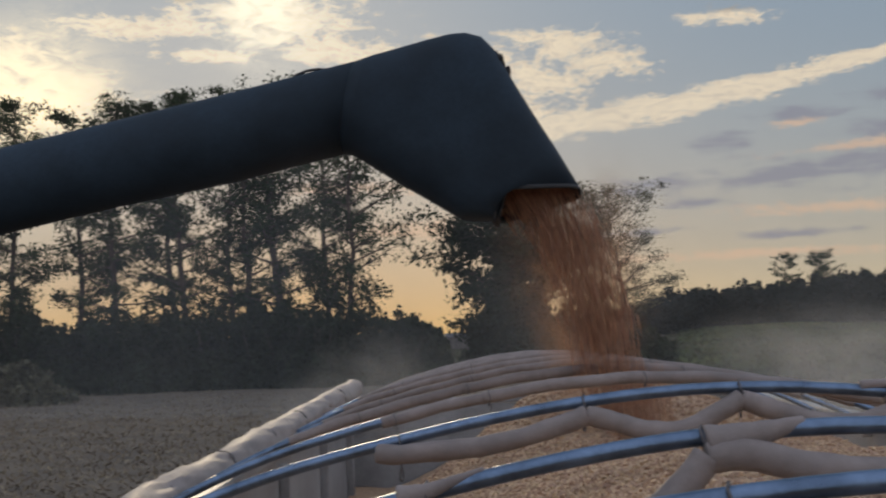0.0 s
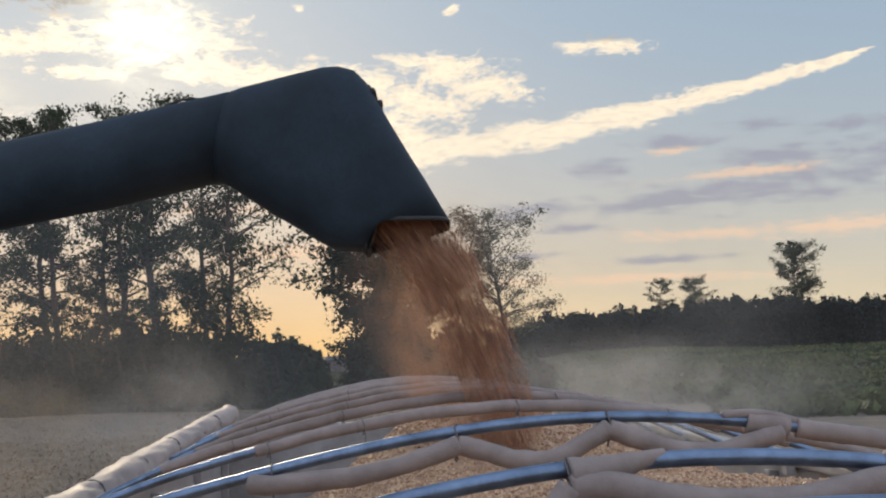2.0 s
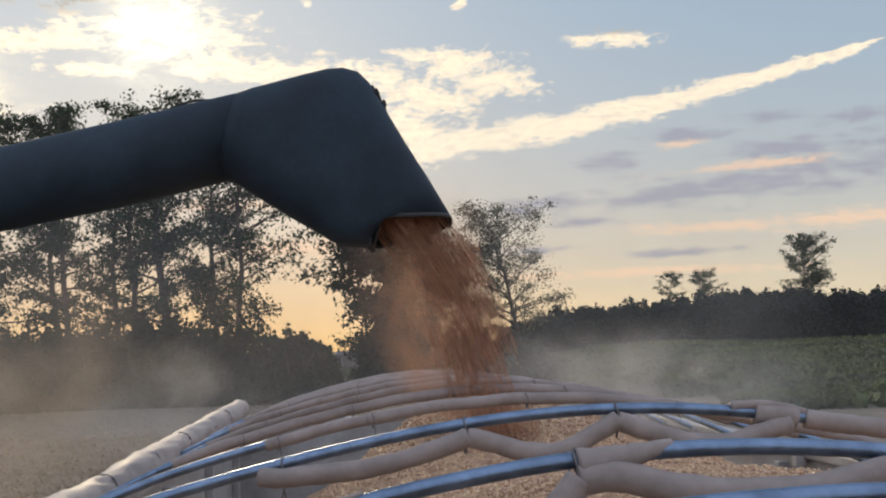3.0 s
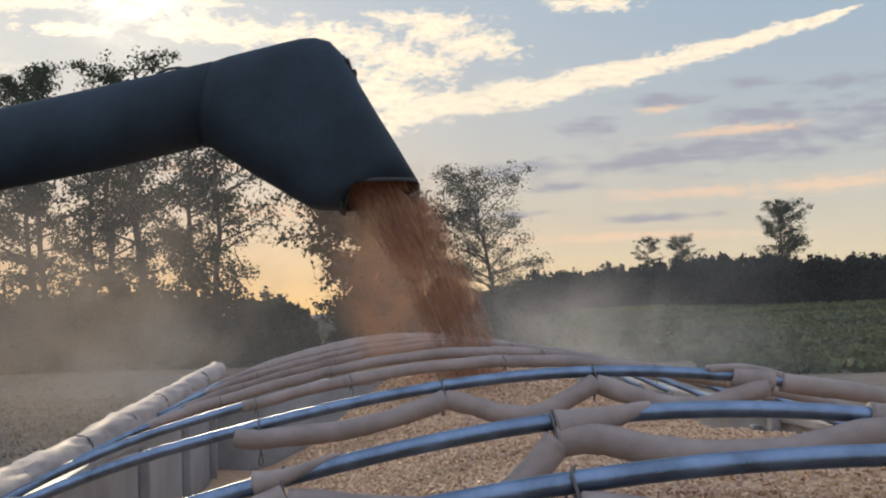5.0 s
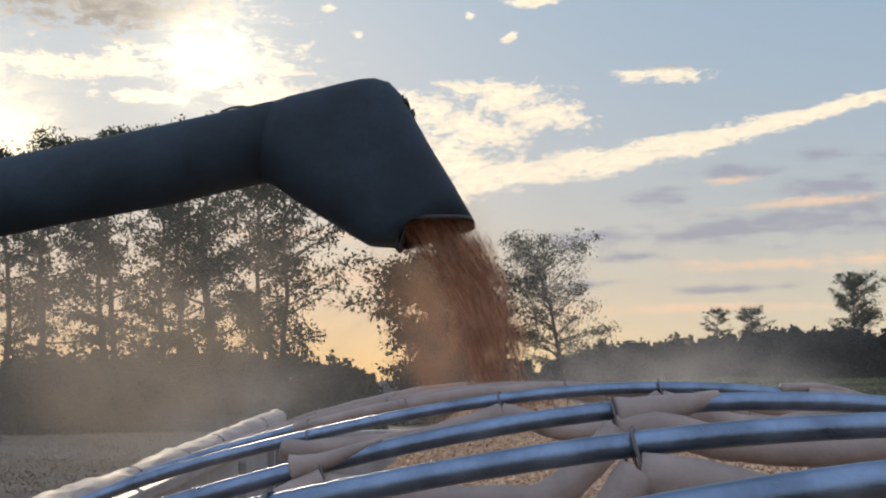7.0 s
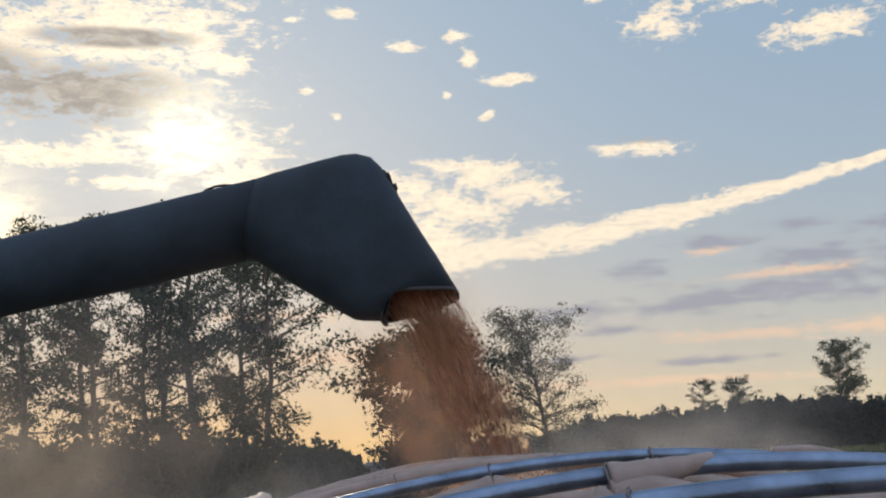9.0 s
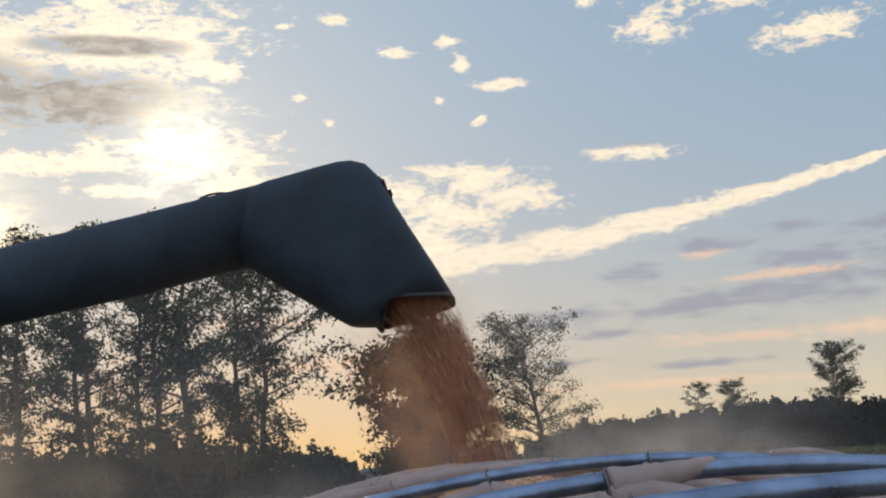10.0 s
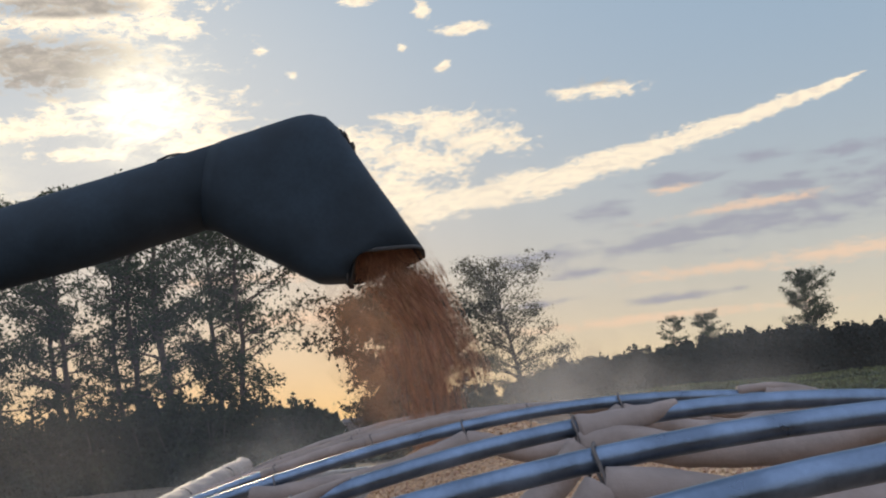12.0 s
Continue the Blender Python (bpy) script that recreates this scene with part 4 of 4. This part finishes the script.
def build_woods():
    """The far woods, too many trees to count."""
    rng = np.random.default_rng(17)
    tops = ((10, 6.0), (18, 8.0), (28, 9.2), (39, 9.4), (50, 10.4), (63, 12.0), (75, 11.4), (96, 10.6), (140, 12), (220, 13))
    cs, ss = [], []
    x = 13.0
    while x < 190:
        for row in range(3):
            h = float(np.interp(x, [t[0] for t in tops], [t[1] for t in tops])) * rng.uniform(0.86, 1.08) * (1 - 0.06 * (2 - row))
            c = np.array([x + rng.uniform(-1.2, 1.2), 272 + row * 7 + rng.uniform(-2, 2), 0.0])
            n = 1050
            d = rng.normal(size=(n, 3))
            d /= np.linalg.norm(d, axis=1)[:, None]
            lump = np.array([1 + 0.4 * noise.noise(Vector(v) * 2.6 + Vector((x, row, 0))) for v in d])
            p = d * (lump * rng.uniform(0.6, 1.0, n) ** 0.5)[:, None] * (rng.uniform(1.8, 2.9), 2.2, h * 0.5)
            p[:, 2] = np.maximum(p[:, 2] + h * 0.5, 0.1)
            cs.append(c + p + (0, 0, ground_z(c[0], c[1])))
            ss.append(rng.uniform(0.45, 0.95, n))
        x += 2.3
    ob = new("far_woods", leaves_mesh("far_woods", np.concatenate(cs), np.concatenate(ss), M_WOODS, rng, 0.8))
    tagged(ob, "far belt of dark mixed woods across the fields", "woods", kind="stuff")
    cs, ss = [], []
    for x in np.arange(-260, 14, 3.0):
        n = 160
        d = rng.normal(size=(n, 3)) * (2.2, 2.2, 1.0)
        d[:, 2] = np.abs(d[:, 2])
        cs.append(d + (x, 330 + rng.uniform(-6, 6), 0.2))
        ss.append(rng.uniform(0.5, 1.2, n))
    ob = new("far_hedgerow", leaves_mesh("far_hedgerow", np.concatenate(cs), np.concatenate(ss), M_WOODS, rng, 0.8))
    tagged(ob, "far low hedgerow beyond the lane", "hedge", kind="stuff")


build_woods()


def build_field_cover():
    rng = np.random.default_rng(23)
    n = 46000
    d = 12 + 76 * rng.random(n) ** 1.4
    x = rng.uniform(-0.62, 0.12, n) * d
    p = np.stack([x, d, rng.uniform(0.0, 0.07, n) + 0.06], 1)
    ob = new("crop_residue", leaves_mesh("crop_residue", p, rng.uniform(0.07, 0.26, n), M_STRAW, rng, 0.3))
    tagged(ob, "scattered dry straw and stalks left on the field", "straw", kind="stuff")
    n = 15000
    y = 98 + 150 * rng.random(n)
    x = y * rng.uniform(-0.16, 0.1, n)
    z = np.array([ground_z(a, b) for a, b in zip(x, y)]) + rng.random(n) * 0.5
    ob = new("rough_grass", leaves_mesh("rough_grass", np.stack([x, y, z], 1), rng.uniform(0.4, 0.9, n), M_GRASS, rng, 0.5))
    tagged(ob, "rough dull green grass along the farm lane", "grass", kind="stuff")
    n = 60000
    y = 62 + 208 * rng.random(n)
    x = 0.09 * y + rng.random(n) ** 0.8 * (0.55 * y)
    keep = (y > 78) | (x > 0.22 * y)
    x, y = x[keep], y[keep]
    row = np.round(y / 2.4) * 2.4 + rng.normal(size=len(y)) * 0.5
    z = np.array([ground_z(a, b) for a, b in zip(x, row)]) + rng.random(len(x)) * (0.75 + 0.5 * np.sin(x * 0.11) * np.sin(row * 0.07))
    ob = new("green_crop", leaves_mesh("green_crop", np.stack([x, row, z], 1), rng.uniform(0.5, 1.1, len(x)), M_CROP, rng, 0.6))
    tagged(ob, "field of low green crop turning yellow in patches", "crop", kind="stuff")


build_field_cover()


# ---- at the lane ----
def build_car(x, y, turn):
    car = empty("parked_car", pose(x, y, 0.0, 0, 0, turn))
    tagged(car, "white parked car seen small at the lane's end", "car")
    prof = [(-2.1, 0.35), (-2.15, 0.75), (-1.9, 0.98), (-1.1, 1.02), (-0.6, 1.42), (0.7, 1.46), (1.35, 1.02), (2.0, 0.92), (2.15, 0.6), (2.1, 0.35)]
    rings = [[(a, w, b) for a, b in prof] for w in (-0.86, -0.80, 0.80, 0.86)]
    rings[0] = [(a * 0.98, w, 0.35 + (b - 0.35) * 0.95) for a, w, b in rings[0]]
    rings[3] = [(a * 0.98, w, 0.35 + (b - 0.35) * 0.95) for a, w, b in rings[3]]
    part("body", loft("body", rings, M_WHITE, (True, True)), car)
    part("windscreen", box_mesh("windscreen", (0.05, 1.4, 0.5), M_GLASS, 0.01), car, m=pose(1.08, 0, 1.24, 0, -52, 0))
    wheel = mesh_of("wheel", *tube_data([(0, -0.1, 0), (0, 0.1, 0)], 0.33, 16), M_RUBBER)
    for a in (-1.35, 1.35):
        for w in (-0.8, 0.8):
            part("wheel", wheel, car, m=pose(a, w, 0.33))


def build_shed():
    shed = empty("farm_shed", pose(-18.6, 244, 0, 0, 0, 6))
    tagged(shed, "low dark farm shed with a shallow roof behind the lane", "shed")
    part("wall", box_mesh("wall", (5.2, 4.0, 2.7), M_SIDING, 0.02, (0, 0, 1.35)), shed)
    roof = mesh_of("roof", [(-2.8, -2.3, 2.7), (2.8, -2.3, 2.7), (2.8, 2.3, 2.7), (-2.8, 2.3, 2.7), (-2.8, 0, 3.45), (2.8, 0, 3.45), (-2.8, -2.3, 2.6), (2.8, -2.3, 2.6), (2.8, 2.3, 2.6), (-2.8, 2.3, 2.6)],
                   [(0, 1, 5, 4), (2, 3, 4, 5), (0, 4, 3), (1, 2, 5), (6, 9, 8, 7), (0, 6, 7, 1), (2, 8, 9, 3), (1, 7, 8, 2), (3, 9, 6, 0)], M_ROOFING)
    part("roof", roof, shed)


build_car(-26.2, 288, 12)
build_shed()


# ---- what moves ----
def motions():
    walk(auger, [(t, Matrix.Translation((x, y, z))) for t, x, y, z in AUGER])
    for ob, t0, spin, dx, dy in clumps:
        walk(ob, clump_rows(t0, spin, dx, dy))
    for ob, path in DUSTS:
        walk(ob, [(t, pose(x, y, z, 0, 0, 1.2 * t)) for t, x, y, z in path])


motions()
